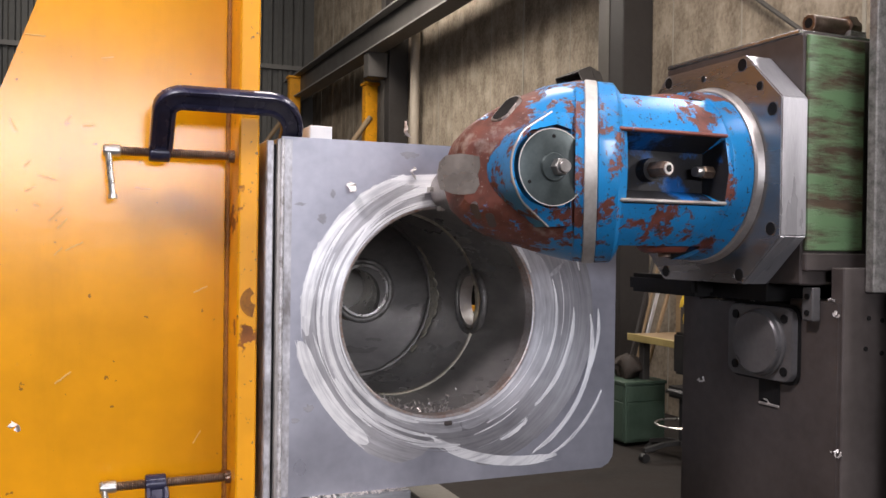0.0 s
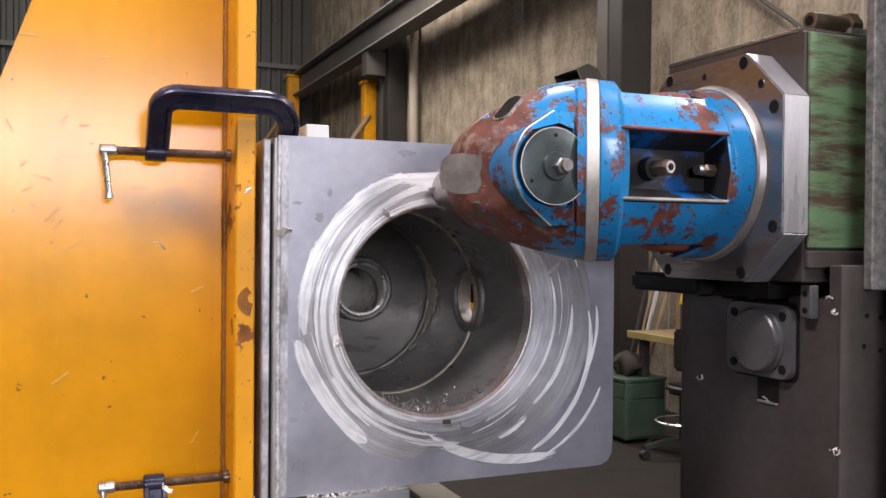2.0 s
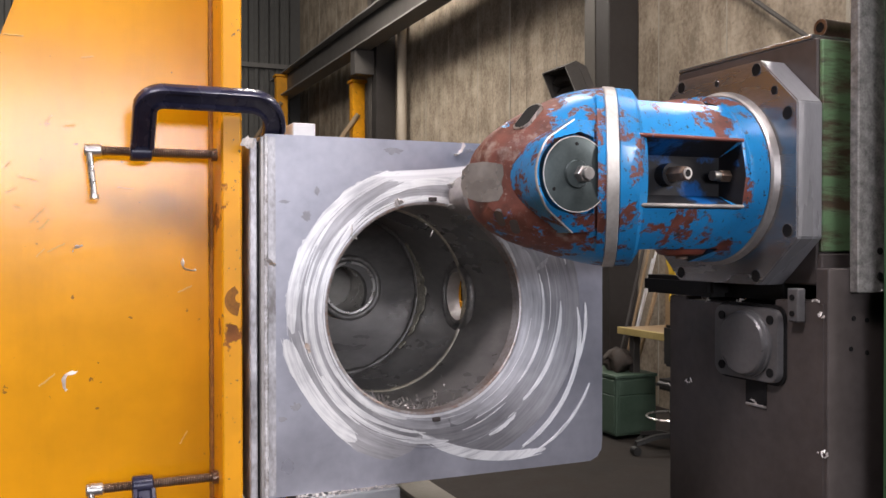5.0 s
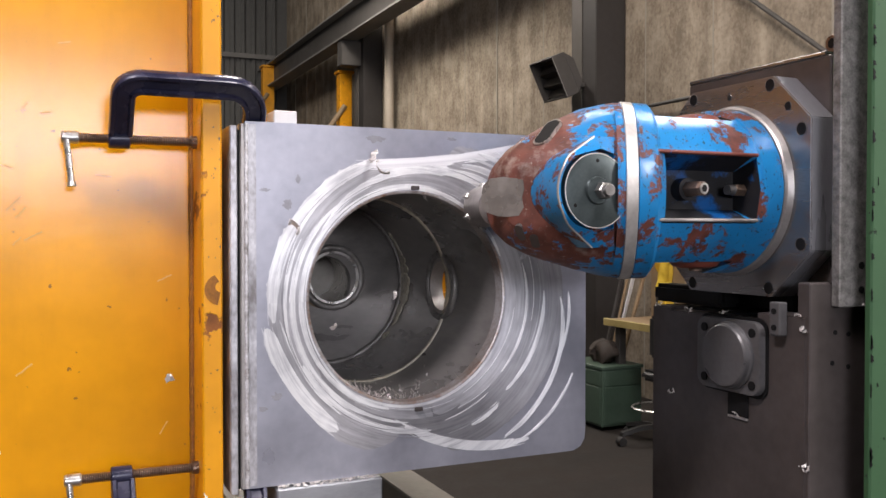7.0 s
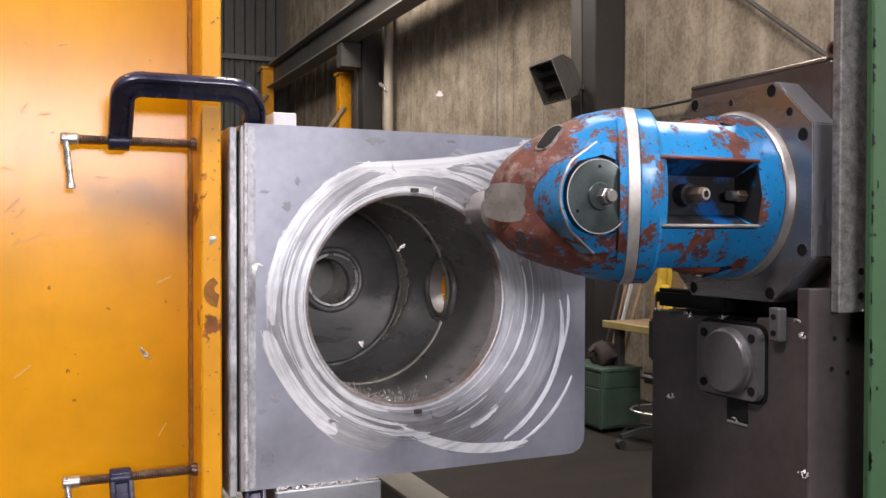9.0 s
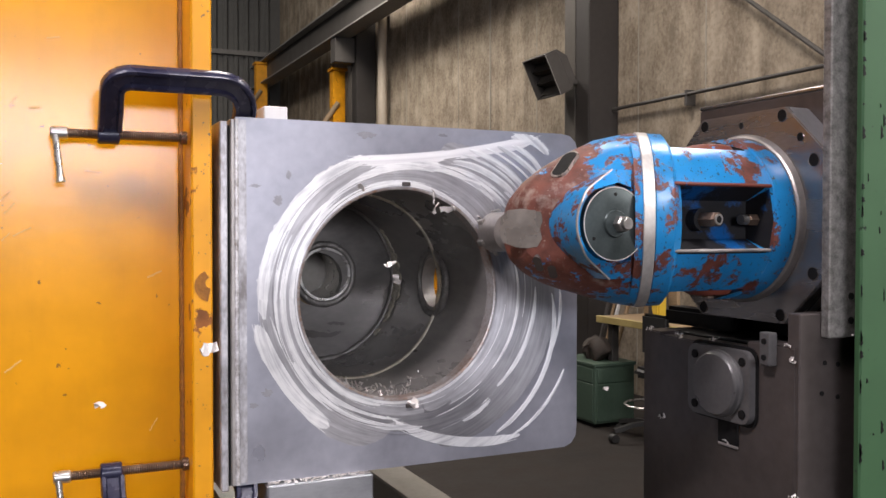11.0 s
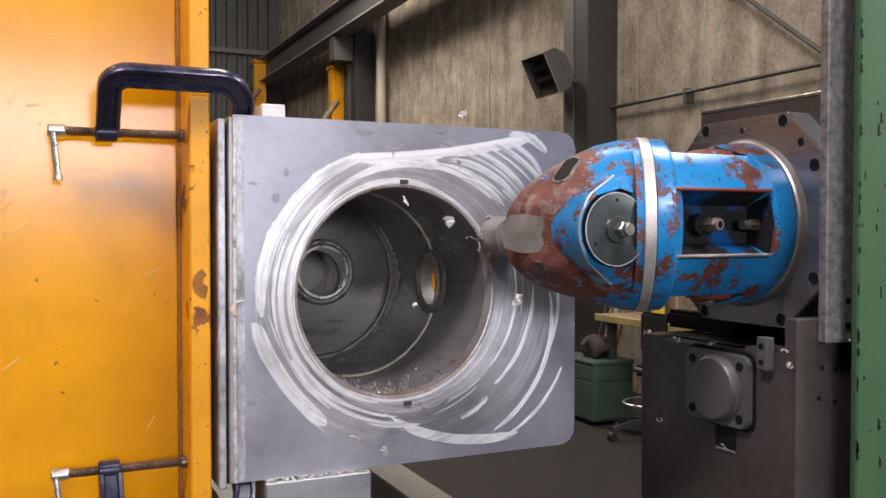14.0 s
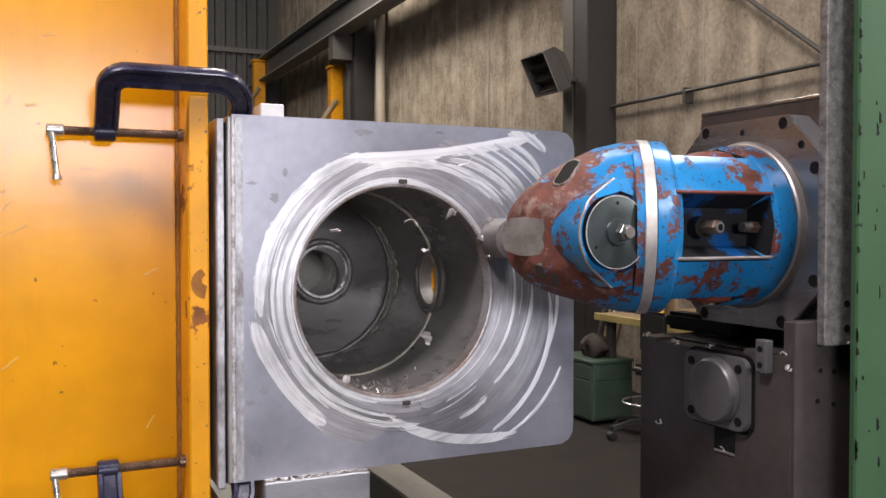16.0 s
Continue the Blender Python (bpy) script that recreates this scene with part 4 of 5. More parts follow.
def pass_band(cx, cz, r0, r1, a0, a1, kind="cut", ragged=0.0, ends=0.16):
    """One shallow pass of the cutter: a dished crescent between two radii, its outer edge uneven."""
    LEVEL[0] += 1
    deep = 0.0002 + 0.000007 * LEVEL[0]
    n = max(10, int(abs(a1 - a0) / 1.5))
    bm = bmesh.new()
    ph = random.uniform(0, 50)
    cols = 5
    lift = min(0.0005, (r1 - r0) * 0.03)
    rows = []
    full = abs(a1 - a0) >= 359
    for i in range(n + 1):
        f = i / n
        a = radians(a0 + (a1 - a0) * f)
        taper = 1 if full else min(1, f / ends + 0.12, (1 - f) / ends + 0.12)
        taper = taper * (2 - taper)
        row = []
        for k in range(cols):
            g = k / (cols - 1)
            edge = ragged * (r1 - r0) * (0.6 * noise.noise((ph, f * 9, 0)) + 0.45 * noise.noise((ph, f * 60, 4))) * g
            q = r0 + (r1 - r0) * ((0.5 if kind not in ("cut_soft", "cut_grey") else 0.0) * (1 - taper) + g * taper) + edge
            x, z = cx + q * math.cos(a), cz + q * math.sin(a)
            d = math.hypot(x - HX, z - HZ)
            if d < HR + 0.0045:
                x, z = HX + (x - HX) * (HR + 0.0045) / d, HZ + (z - HZ) * (HR + 0.0045) / d
            row.append(bm.verts.new((min(max(x, 0.012), 0.70), -deep - lift * math.sin(math.pi * g), min(max(z, 1.078), 1.716))))
        row.append(bm.verts.new(row[-1].co * 1.0))
        row.append(bm.verts.new(row[0].co * 1.0))
        row[-1].co.y = row[-2].co.y = 0.0002
        rows.append(row)
    m = cols + 2
    for A, B in zip(rows, rows[1:]):
        for k in range(m):
            bm.faces.new((A[k], A[(k + 1) % m], B[(k + 1) % m], B[k]))
    return part("milled_track", bm, M[kind], flange_plate, smooth=30)


# matt ground first, greyer where the sheen fades, then the bright passes over it
for cx, cz, r0, r1, a0, a1, kind, ra, en in (
    (0.318, 1.398, 0.200, 0.252, -180, 180, "cut_soft", 0.1, 0.1),
    (0.333, 1.386, 0.225, 0.292, 98, 262, "cut_soft", 0.12, 0.12),
    (0.362, 1.386, 0.190, 0.292, -92, 40, "cut_grey", 0.05, 0.1),
    (0.401, 1.420, 0.150, 0.272, 18, 100, "cut_soft", 0.06, 0.2),
    (0.343, 1.418, 0.235, 0.284, -150, -72, "cut_grey", 0.15, 0.2),
    # outer ring, ragged where the cutter first bit
    (0.333, 1.384, 0.268, 0.300, 104, 186, "cut", 0.30, 0.25),
    (0.333, 1.386, 0.276, 0.281, 100, 190, "cut_soft", 0.1, 0.3),
    (0.154, 3.456, 1.797, 1.818, -88.6, -75.0, "cut_line", 0.25, 0.06),
    (0.154, 3.470, 1.826, 1.834, -88.0, -78.5, "cut_line", 0.4, 0.3),
    (0.565, 1.612, 0.088, 0.106, 40, 100, "cut_fan", 0.3, 0.3),
    # second ring
    (0.345, 1.407, 0.228, 0.249, 44, 152, "cut", 0.12, 0.35),
    (0.340, 1.400, 0.252, 0.257, 80, 170, "cut", 0.3, 0.3),
    (0.322, 1.394, 0.246, 0.257, 150, 236, "cut", 0.2, 0.35),
    # bright ring at the bore
    (0.3125, 1.3945, 0.2215, 0.237, 122, 250, "cut", 0.08, 0.3),
    (0.313, 1.398, 0.2035, 0.2195, 60, 262, "cut", 0.05, 0.25),
    (0.313, 1.400, 0.2040, 0.2115, 20, 100, "cut", 0.1, 0.3),
    (0.313, 1.400, 0.2040, 0.2100, 240, 330, "cut", 0.2, 0.3),
    # lower edge
    (0.450, 1.493, 0.424, 0.451, 198, 230.5, "cut", 0.14, 0.12),
    (0.455, 1.493, 0.412, 0.417, 197, 228, "cut", 0.3, 0.3),
    (0.343, 1.418, 0.270, 0.281, -152, -86, "cut", 0.2, 0.3),
    (0.335, 1.415, 0.252, 0.258, -150, -95, "cut", 0.3, 0.3),
    (0.501, 1.499, 0.389, 0.408, -121, -79, "cut", 0.15, 0.4),
    (0.520, 1.560, 0.455, 0.460, -122, -92, "cut", 0.3, 0.3),
    # long arcs beside the bore
    (0.402, 1.338, 0.245, 0.255, -64, 14, "cut", 0.1, 0.3),
    (0.451, 1.371, 0.213, 0.220, -33, 9, "cut", 0.1, 0.3),
    (0.368, 1.394, 0.234, 0.244, -52, 4, "cut", 0.15, 0.4),
    (0.400, 1.280, 0.134, 0.145, -73, -42, "cut", 0.3, 0.2),
    (0.449, 1.329, 0.243, 0.250, -66, -22, "cut", 0.15, 0.4),
    (0.350, 1.394, 0.214, 0.220, -45, 20, "cut", 0.2, 0.4),
    # crescents left by each step of the feed
    (0.351, 1.379, 0.258, 0.273, 44, 92, "cut_fan", 0.08, 0.35),
    (0.376, 1.408, 0.236, 0.242, 44, 86, "cut_fan", 0.1, 0.4),
    (0.402, 1.437, 0.212, 0.226, 38, 86, "cut_fan", 0.08, 0.35),
    (0.396, 1.432, 0.238, 0.244, 42, 80, "cut_fan", 0.1, 0.4),
    (0.390, 1.428, 0.254, 0.267, 40, 76, "cut_fan", 0.08, 0.35),
    (0.404, 1.422, 0.274, 0.279, 42, 72, "cut_fan", 0.1, 0.4),
    (0.416, 1.417, 0.284, 0.296, 40, 70, "cut_fan", 0.08, 0.35),
    (0.522, 1.579, 0.110, 0.121, 24, 76, "cut_fan", 0.1, 0.3),
    (0.440, 1.440, 0.180, 0.187, 12, 60, "cut_fan", 0.1, 0.4),
):
    if kind in ("cut_soft", "cut_grey"):
        pass_band(cx, cz, r0, r1, a0, a1, kind, ra, en)
        continue
    # each pass is a bundle of tooth strokes that start and stop unevenly
    span, n = a1 - a0, max(2, round((r1 - r0) / 0.0042))
    pass_band(cx, cz, r0, r1, a0 + 0.02 * span, a1 - 0.02 * span, kind, ra, en)
    for i in range(n):
        q0, q1 = r0 + (r1 - r0) * (i + random.uniform(0.0, 0.25)) / n, r0 + (r1 - r0) * (i + random.uniform(0.7, 1.1)) / n
        pass_band(cx, cz, q0, q1, a0 + span * random.uniform(0.0, 0.14), a1 - span * random.uniform(0.0, 0.14), kind, 0.3, 0.45)

# fine single strokes left by the cutter's teeth
for i in range(30):
    a0 = random.uniform(40, 250) if i % 3 else random.uniform(-80, 40)
    r = random.uniform(0.208, 0.27 if a0 > 40 else 0.31)
    w = random.uniform(0.0008, 0.0022)
    pass_band(HX + random.uniform(0, 0.03), HZ + random.uniform(-0.006, 0.006), r, r + w, a0, a0 + random.uniform(14, 55) if a0 > 40 else min(a0 + random.uniform(14, 55), 42), random.choice(("cut", "cut_grey", "cut_soft")), 0.1, 0.4)

# small drilled marks above and below the bore
for x, z in ((0.322, 1.609), (0.329, 1.186)):
    part("punched_mark", box(x - 0.008, x + 0.008, -0.0055, 0.0, z - 0.004, z + 0.004, 0.001), M["dark_steel"], flange_plate, "small dark punched mark")

part("ground_edge", box(0.0045, 0.019, -0.0006, 0.001, 1.074, 1.715), M["strip"], flange_plate, "pale ground strip")


def smudge(cx, cz, rx, rz, k):
    bm = bmesh.new()
    n = 36
    pts = []
    for i in range(n):
        a = 2 * math.pi * i / n
        f = 0.75 + 0.55 * noise.noise((k + math.cos(a) * 2.2, math.sin(a) * 2.2, k))
        pts.append((cx + rx * f * math.cos(a), cz + rz * f * math.sin(a)))
    part("smudge", prism(pts, "y", -0.00025 - 0.00003 * k, 0.0004), M["stain"], flange_plate, "dark smudge on the steel")


for k, (cx, cz, rx, rz) in enumerate(((0.243, 1.699, 0.024, 0.008), (0.075, 1.575, 0.010, 0.012), (0.035, 1.60, 0.012, 0.004), (0.095, 1.62, 0.006, 0.010), (0.62, 1.43, 0.03, 0.004), (0.055, 1.23, 0.012, 0.009), (0.03, 1.21, 0.010, 0.006), (0.40, 1.705, 0.012, 0.004))):
    smudge(cx, cz, rx, rz, k)

rack = thing("storage_rack", (4.4, 8.0, 0), "yellow painted storage rack against the hall wall", "rack")
for yy in (7.1, 7.55, 8.0, 8.45, 8.9):
    part("upright", box(4.16, 4.24, yy - 0.04, yy + 0.04, 0, 1.9, 0.004), M["yellow_edge"], rack)
for zz in (0.35, 0.72, 1.05, 1.4):
    part("beam", box(4.12, 4.16, 7.0, 9.0, zz, zz + 0.07, 0.004), M["yellow_edge"], rack)
# black sheet added behind the beams to shade the rack's gaps
part("dark_backing", box(4.5, 4.53, 7.0, 9.0, 0.1, 1.9), M["black"], rack)
for zz in (0.42, 1.12):
    part("shelf", box(4.16, 4.5, 7.0, 9.0, zz, zz + 0.02), M["girder"], rack)
wb = part("white_block", box(0.068, 0.112, 0.07, 0.13, 1.704, 1.752, 0.002), M["tape"])
tagged(wb, "small white block on top of the workpiece", "block")


# ---------- clamps ----------
def c_clamp(zs, s, label):
    """s = 1: bow above the screw; -1: bow below it."""
    y = 0.050
    t = thing("c_clamp", (-0.2, y, zs), label, "clamp", "clamps on the fixture")
    pts = [(-0.203, 0.012), (-0.203, 0.05), (-0.203, 0.078)]
    for i in range(1, 7):
        a = i / 6 * math.pi / 2
        pts.append((-0.203 + 0.030 * (1 - math.cos(a)), 0.078 + 0.024 * math.sin(a)))
    pts.append((-0.08, 0.102))
    for i in range(0, 8):
        a = i / 7 * math.pi / 2
        pts.append((-0.030 + 0.048 * math.sin(a), 0.054 + 0.048 * math.cos(a)))
    pts.append((0.018, 0.010))
    pts = [(x, y - 0.80 * h, zs + s * h * 0.85) for x, h in pts]
    sec = [(-0.0195, -0.008), (-0.0175, -0.0115), (-0.012, -0.012), (-0.009, -0.005), (0.009, -0.005), (0.012, -0.012), (0.0175, -0.0115), (0.0195, -0.008), (0.0195, 0.008), (0.0175, 0.0115), (0.012, 0.012), (0.009, 0.005), (-0.009, 0.005), (-0.012, 0.012), (-0.0175, 0.0115), (-0.0195, 0.008)]
    part("frame", sweep(pts, sec, up=(0, 0.76, 0.65 * s)), M["clamp"], t, smooth=40)
    part("boss", rod((-0.222, y, zs), (-0.187, y, zs), 0.016, 24, ch=0.002), M["clamp"], t, smooth=True)
    part("anvil", rod((0.002, y, zs + s * 0.016), (0.018, y, zs + s * 0.016), 0.014, 20), M["clamp"], t)
    prof, x = [], 0.0
    while x < 0.187:
        prof += [(x, 0.0070), (x + 0.0015, 0.0083), (x + 0.003, 0.0070)]
        x += 0.003
    part("screw", lathe(prof, (-0.272, y, zs), (1, 0, 0), 18), M["screw"], t, "oily threaded screw", smooth=True)
    part("screw_head", rod((-0.296, y, zs), (-0.268, y, zs), 0.0105, 20, ch=0.002), M["chrome"], t, smooth=True)
    part("swivel_pad", rod((-0.086, y, zs), (-0.0755, y, zs), 0.0115, 20), M["screw"], t)
    hd = part("handle", rod((-0.289, y - 0.003, zs + 0.006), (-0.281, y - 0.016, zs - 0.078), 0.0055, 14), M["chrome"], t, "bright sliding handle bar", smooth=True)
    part("knob", rod((-0.281, y - 0.016, zs - 0.076), (-0.2805, y - 0.0165, zs - 0.083), 0.0075, 14), M["chrome"], hd)


c_clamp(1.684, 1, "navy blue C-clamp with an oily steel screw, tightened")
c_clamp(1.106, -1, "navy blue C-clamp hung upside down, tightened")

# ---------- the milling machine ----------
col = thing("machine_column", (1.2, -0.3, 0), "green painted milling machine column with chipped edges", "machine")
part("front_panel", box(0.877, 2.2, -0.56, -0.546, 0, 3.4, 0.003), M["green"], col)
for i in range(34):
    z = random.uniform(1.08, 1.95)
    x = 0.8772 if i % 3 else random.uniform(0.885, 0.93)
    h, w = random.uniform(0.003, 0.022), random.uniform(0.002, 0.007)
    part("paint_chip", prism([(x, z), (x + w, z + h * 0.2), (x + w * 0.5, z + h * 0.5), (x + w * 0.8, z + h * 0.7), (x, z + h)], "y", -0.5608, -0.5595), M["black"], col, "bare dark spot")
part("spine", box(1.75, 2.2, -0.546, 0.0, 0.12, 3.4, 0.004), M["green"], col)
part("base", box(0.78, 2.4, -0.62, 0.15, 0, 0.12, 0.01), M["dark_steel"], col)

sad = thing("saddle", (0.95, -0.3, 1.2), "dark oily steel machine saddle with a round bearing cover", "machine part")
part("front_face", prism([(-0.500, 0.55), (-0.500, 1.446), (-0.392, 1.446), (-0.392, 1.432), (-0.158, 1.432), (-0.158, 1.438), (-0.105, 1.438), (-0.105, 0.55)], "x", 0.80, 0.86, 0.002), M["dark_steel"], sad)
part("near_cheek", box(0.803, 1.0, -0.506, -0.479, 0.55, 1.502, 0.002), M["dark_steel"], sad)
part("guide_strip", box(0.848, 0.912, -0.524, -0.506, 1.462, 2.45, 0.002), M["galv"], sad, "mottled grey guide strip")
part("body", box(0.86, 1.6, -0.47, -0.11, 0.55, 1.40, 0.004), M["dark_steel"], sad)
for x, z in ((0.858, 1.420), (0.888, 1.416), (0.852, 1.370), (0.888, 1.362)):
    part("screw_hole", rod((x, -0.5075, z), (x, -0.505, z), 0.0042, 12), M["black"], sad)
for z in (1.49, 1.53):
    part("strip_screw", rod((0.896, -0.5255, z), (0.896, -0.523, z), 0.006, 12), M["black"], sad)
# bearing cover
pts = []
for cyy, czz, a0 in ((-0.396, 1.322, 180), (-0.277, 1.322, 270), (-0.277, 1.410, 0), (-0.396, 1.410, 90)):
    for i in range(5):
        a = radians(a0 + i * 22.5)
        pts.append((cyy + 0.020 * math.cos(a), czz + 0.020 * math.sin(a)))
cover = part("cover_plate", prism(pts, "x", 0.784, 0.7995, 0.0015), M["cover"], sad, "square cover plate")
part("seal", prism([(-0.338 + (p[0] + 0.338) * 1.06, 1.364 + (p[1] - 1.364) * 1.09) for p in pts], "x", 0.7965, 0.7998), M["black"], sad)
part("round_cap", lathe([(0, 0.060), (0.004, 0.060), (0.006, 0.057), (0.013, 0.056), (0.016, 0.053), (0.0165, 0.046)], (0.784, -0.342, 1.366), (-1, 0, 0), 48), M["cover"], sad, smooth=30)
for yy in (-0.398, -0.278):
    for zz in (1.320, 1.411):
        part("cap_screw", rod((0.784, yy, zz), (0.782, yy, zz), 0.008, 14), M["black"], sad)
# raised black block, coloured for the shade inside the slot
part("slot", box(0.797, 0.7999, -0.374, -0.325, 1.258, 1.303), M["black"], sad)
part("slot_lip", box(0.796, 0.80, -0.374, -0.325, 1.253, 1.2575, 0.001), M["bare"], sad)
part("dog", box(0.782, 0.80, -0.462, -0.438, 1.412, 1.468, 0.002), M["cover"], sad)
for zz in (1.426, 1.453):
    part("dog_screw", rod((0.782, -0.450, zz), (0.780, -0.450, zz), 0.005, 12), M["black"], sad)
# black box stands in for the dark shade inside the saddle's opening
part("recess_shade", box(0.845, 1.55, -0.468, -0.112, 1.40, 1.438, 0.002), M["black"], sad)
# swarf caught on ledges
for x, y, z in ((0.802, -0.125, 1.4415), (0.81, -0.30, 1.4355), (0.90, -0.515, 1.465), (0.799, -0.485, 1.448), (0.798, -0.492, 1.425), (0.797, -0.35, 1.259), (0.799, -0.498, 1.20), (0.80, -0.215, 1.4345), (0.7985, -0.165, 1.27)):
    bm = bmesh.new()
    for q in range(7):
        m = Matrix.LocRotScale((x + random.uniform(-0.005, 0.003), y + random.uniform(-0.009, 0.009), z + random.uniform(-0.002, 0.006)), Euler((random.uniform(0, 6), random.uniform(0, 6), random.uniform(0, 6))), (random.uniform(0.004, 0.010), random.uniform(0.0015, 0.003), 0.0008))
        bmesh.ops.create_cube(bm, size=1, matrix=m)
    part("swarf_clump", bm, M["chip"], sad, "bright swarf caught on a ledge", kind="stuff")

# ---------- the milling head ----------
AX, CY, CZ = 0.700, -0.280, 1.664
head = thing("milling_head", (AX, CY, CZ), "blue milling head with chipped paint and red primer patches", "milling head")
H = 0.193
C = 0.112
oct_pts = [(CY - H, CZ - C), (CY - H, CZ + C), (CY - 0.108, CZ + H), (CY + 0.108, CZ + H), (CY + H, CZ + C), (CY + H, CZ - C), (CY + 0.108, CZ - H), (CY - 0.108, CZ - H)]
octo = part("octagon_plate", prism(oct_pts, "x", AX, AX + 0.055, 0.002), M["oct"], head, "bare ground steel octagonal plate")
octo.data.materials.append(M["oct_lit_side"])
# faces along the plate's edge take the steel with glare painted in
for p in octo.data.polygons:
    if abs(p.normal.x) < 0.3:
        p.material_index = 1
for yy, zz, r in ((-0.1, 0.178, 0.0105), (0.1, 0.178, 0.0105), (-0.172, 0.094, 0.0105), (-0.172, -0.1, 0.0105), (-0.1, -0.178, 0.0105), (0.1, -0.178, 0.0105), (0.172, 0.1, 0.0105), (0.172, -0.1, 0.0105), (0.0, 0.17, 0.0055), (-0.142, 0.136, 0.007)):
    part("bolt_hole", lathe([(0, r * 0.98), (0.0012, r)], (AX + 0.0004, CY + yy, CZ + zz), (-1, 0, 0), 20), M["black"], octo)
    part("hole_rim", lathe([(0.0004, r * 1.0), (0.0010, r * 1.04), (0.0004, r * 1.16)], (AX, CY + yy, CZ + zz), (-1, 0, 0), 20, closed=False), M["oct"], octo)
part("lower_bar", box(AX + 0.002, AX + 0.052, CY + 0.02, CY + 0.228, CZ - 0.2225, CZ - 0.186, 0.008, seg=2), M["black"], head, "dark rounded bar under the plate")
# ram behind the plate
ram = part("ram", box(AX + 0.055, 1.52, CY - 0.182, CY + 0.18, CZ - 0.192, CZ + 0.222, 0.003), M["dark_steel"], head, "dark steel ram")
# added block closes the view under the ram, black for the shade there
part("ram_gap_block", box(AX + 0.056, 1.5, CY - 0.105, CY + 0.115, CZ - 0.224, CZ - 0.191, 0.002), M["black"], ram, "black block added in the gap under the ram")
part("ram_side_panel", box(AX + 0.058, AX + 0.182, CY - 0.190, CY - 0.182, CZ - 0.135, CZ + 0.218, 0.002), M["green_worn"], ram, "stained green painted ram side")
part("ram_ledge", box(AX + 0.056, AX + 0.30, CY - 0.192, CY - 0.182, CZ - 0.168, CZ - 0.139, 0.002), M["dark_steel"], ram)
part("ram_top_plate", box(AX + 0.055, 1.5, CY - 0.17, CY + 0.18, CZ + 0.222, CZ + 0.230, 0.002), M["oct"], ram)
part("top_fitting", rod((AX + 0.125, CY - 0.12, CZ + 0.258), (AX + 0.235, CY - 0.12, CZ + 0.258), 0.0155, 20, ch=0.001), M["screw"], ram, smooth=30)
part("fitting_bore", rod((AX + 0.1245, CY - 0.12, CZ + 0.258), (AX + 0.126, CY - 0.12, CZ + 0.258), 0.009, 16), M["black"], ram)
part("fitting_nut", lathe([(0, 0.022), (0.02, 0.022)], (AX + 0.205, CY - 0.12, CZ + 0.258), (1, 0, 0), 6), M["screw"], ram)
part("fitting_base", box(AX + 0.20, AX + 0.24, CY - 0.14, CY - 0.10, CZ + 0.229, CZ + 0.25, 0.002), M["galv"], ram)

TILT = 0.6


def body(profile, seg):
    """Round body along x; its seam plane leans, so that the near side lies further forward."""
    bm = bmesh.new()
    rings = []
    for s, r, k in profile:
        ring = []
        for i in range(seg):
            a = 2 * math.pi * i / seg
            c, sn = math.cos(a), math.sin(a)
            rr = r
            ring.append(bm.verts.new((s + k * TILT * rr * c, CY + rr * c, CZ - 0.008 - 0.016 * max(0, min(1, (0.36 - s) / 0.14)) + rr * sn)))
        rings.append(ring)
    for A, B in zip(rings, rings[1:]):
        for i in range(seg):
            bm.faces.new((A[i], A[(i + 1) % seg], B[(i + 1) % seg], B[i]))
    bm.faces.new(rings[0])
    bm.faces.new(rings[-1])
    return bm


nose_prof = [(0.2156, 0.034, 0), (0.2173, 0.05, 0), (0.2243, 0.063, 0.0), (0.2434, 0.081, 0.05), (0.273, 0.099, 0.12), (0.3034, 0.1125, 0.14), (0.3339, 0.124, 0.2), (0.37, 0.137, 0.35), (0.41, 0.146, 0.62), (0.435, 0.15, 1.0), (0.4505, 0.1512, 1.0)]
nb = body(nose_prof, 120)
bmesh.ops.subdivide_edges(nb, edges=[e for e in nb.edges if all(v.co.x < 0.34 for v in e.verts)], cuts=1, use_grid_fill=True)
# flat lands ground on the nose: one towards the near side, one above it
for land, at in ((Vector((-0.75, -0.66, 0.0)).normalized(), Vector((0.188, CY, CZ - 0.024))), (Vector((-0.62, -0.25, 0.74)).normalized(), Vector((0.240, CY - 0.02, CZ + 0.052)))):
    for v in nb.verts:
        h = (v.co - at).dot(land)
        if h > 0:
            v.co -= land * h
part("nose", nb, M["nose"], head, "worn nose, blue paint rubbed to red primer", smooth=22)
nose = bpy.data.objects["nose"]
LN, LE = Vector((-0.75, -0.66, 0.0)).normalized(), Vector((0.66, -0.75, 0.0)).normalized()
bm = bmesh.new()
# worn, uneven outline
corners = [(0.002, -0.022), (-0.003, -0.004), (0.000, 0.020), (0.012, 0.031), (0.036, 0.033), (0.058, 0.030), (0.069, 0.027), (0.071, 0.012), (0.067, 0.000), (0.070, -0.016), (0.062, -0.029), (0.044, -0.031), (0.026, -0.030)]
rows = [[bm.verts.new(Vector((0.188, CY, CZ - 0.024)) + LE * u + Vector((0, 0, w)) + LN * h) for u, w in corners] for h in (-0.004, 0.0007)]
for q in rows:
    bm.faces.new(q)
K = len(corners)
for i in range(K):
    bm.faces.new((rows[0][i], rows[0][(i + 1) % K], rows[1][(i + 1) % K], rows[1][i]))
part("nose_land", bm, M["land"], nose, "flat scraped steel land")


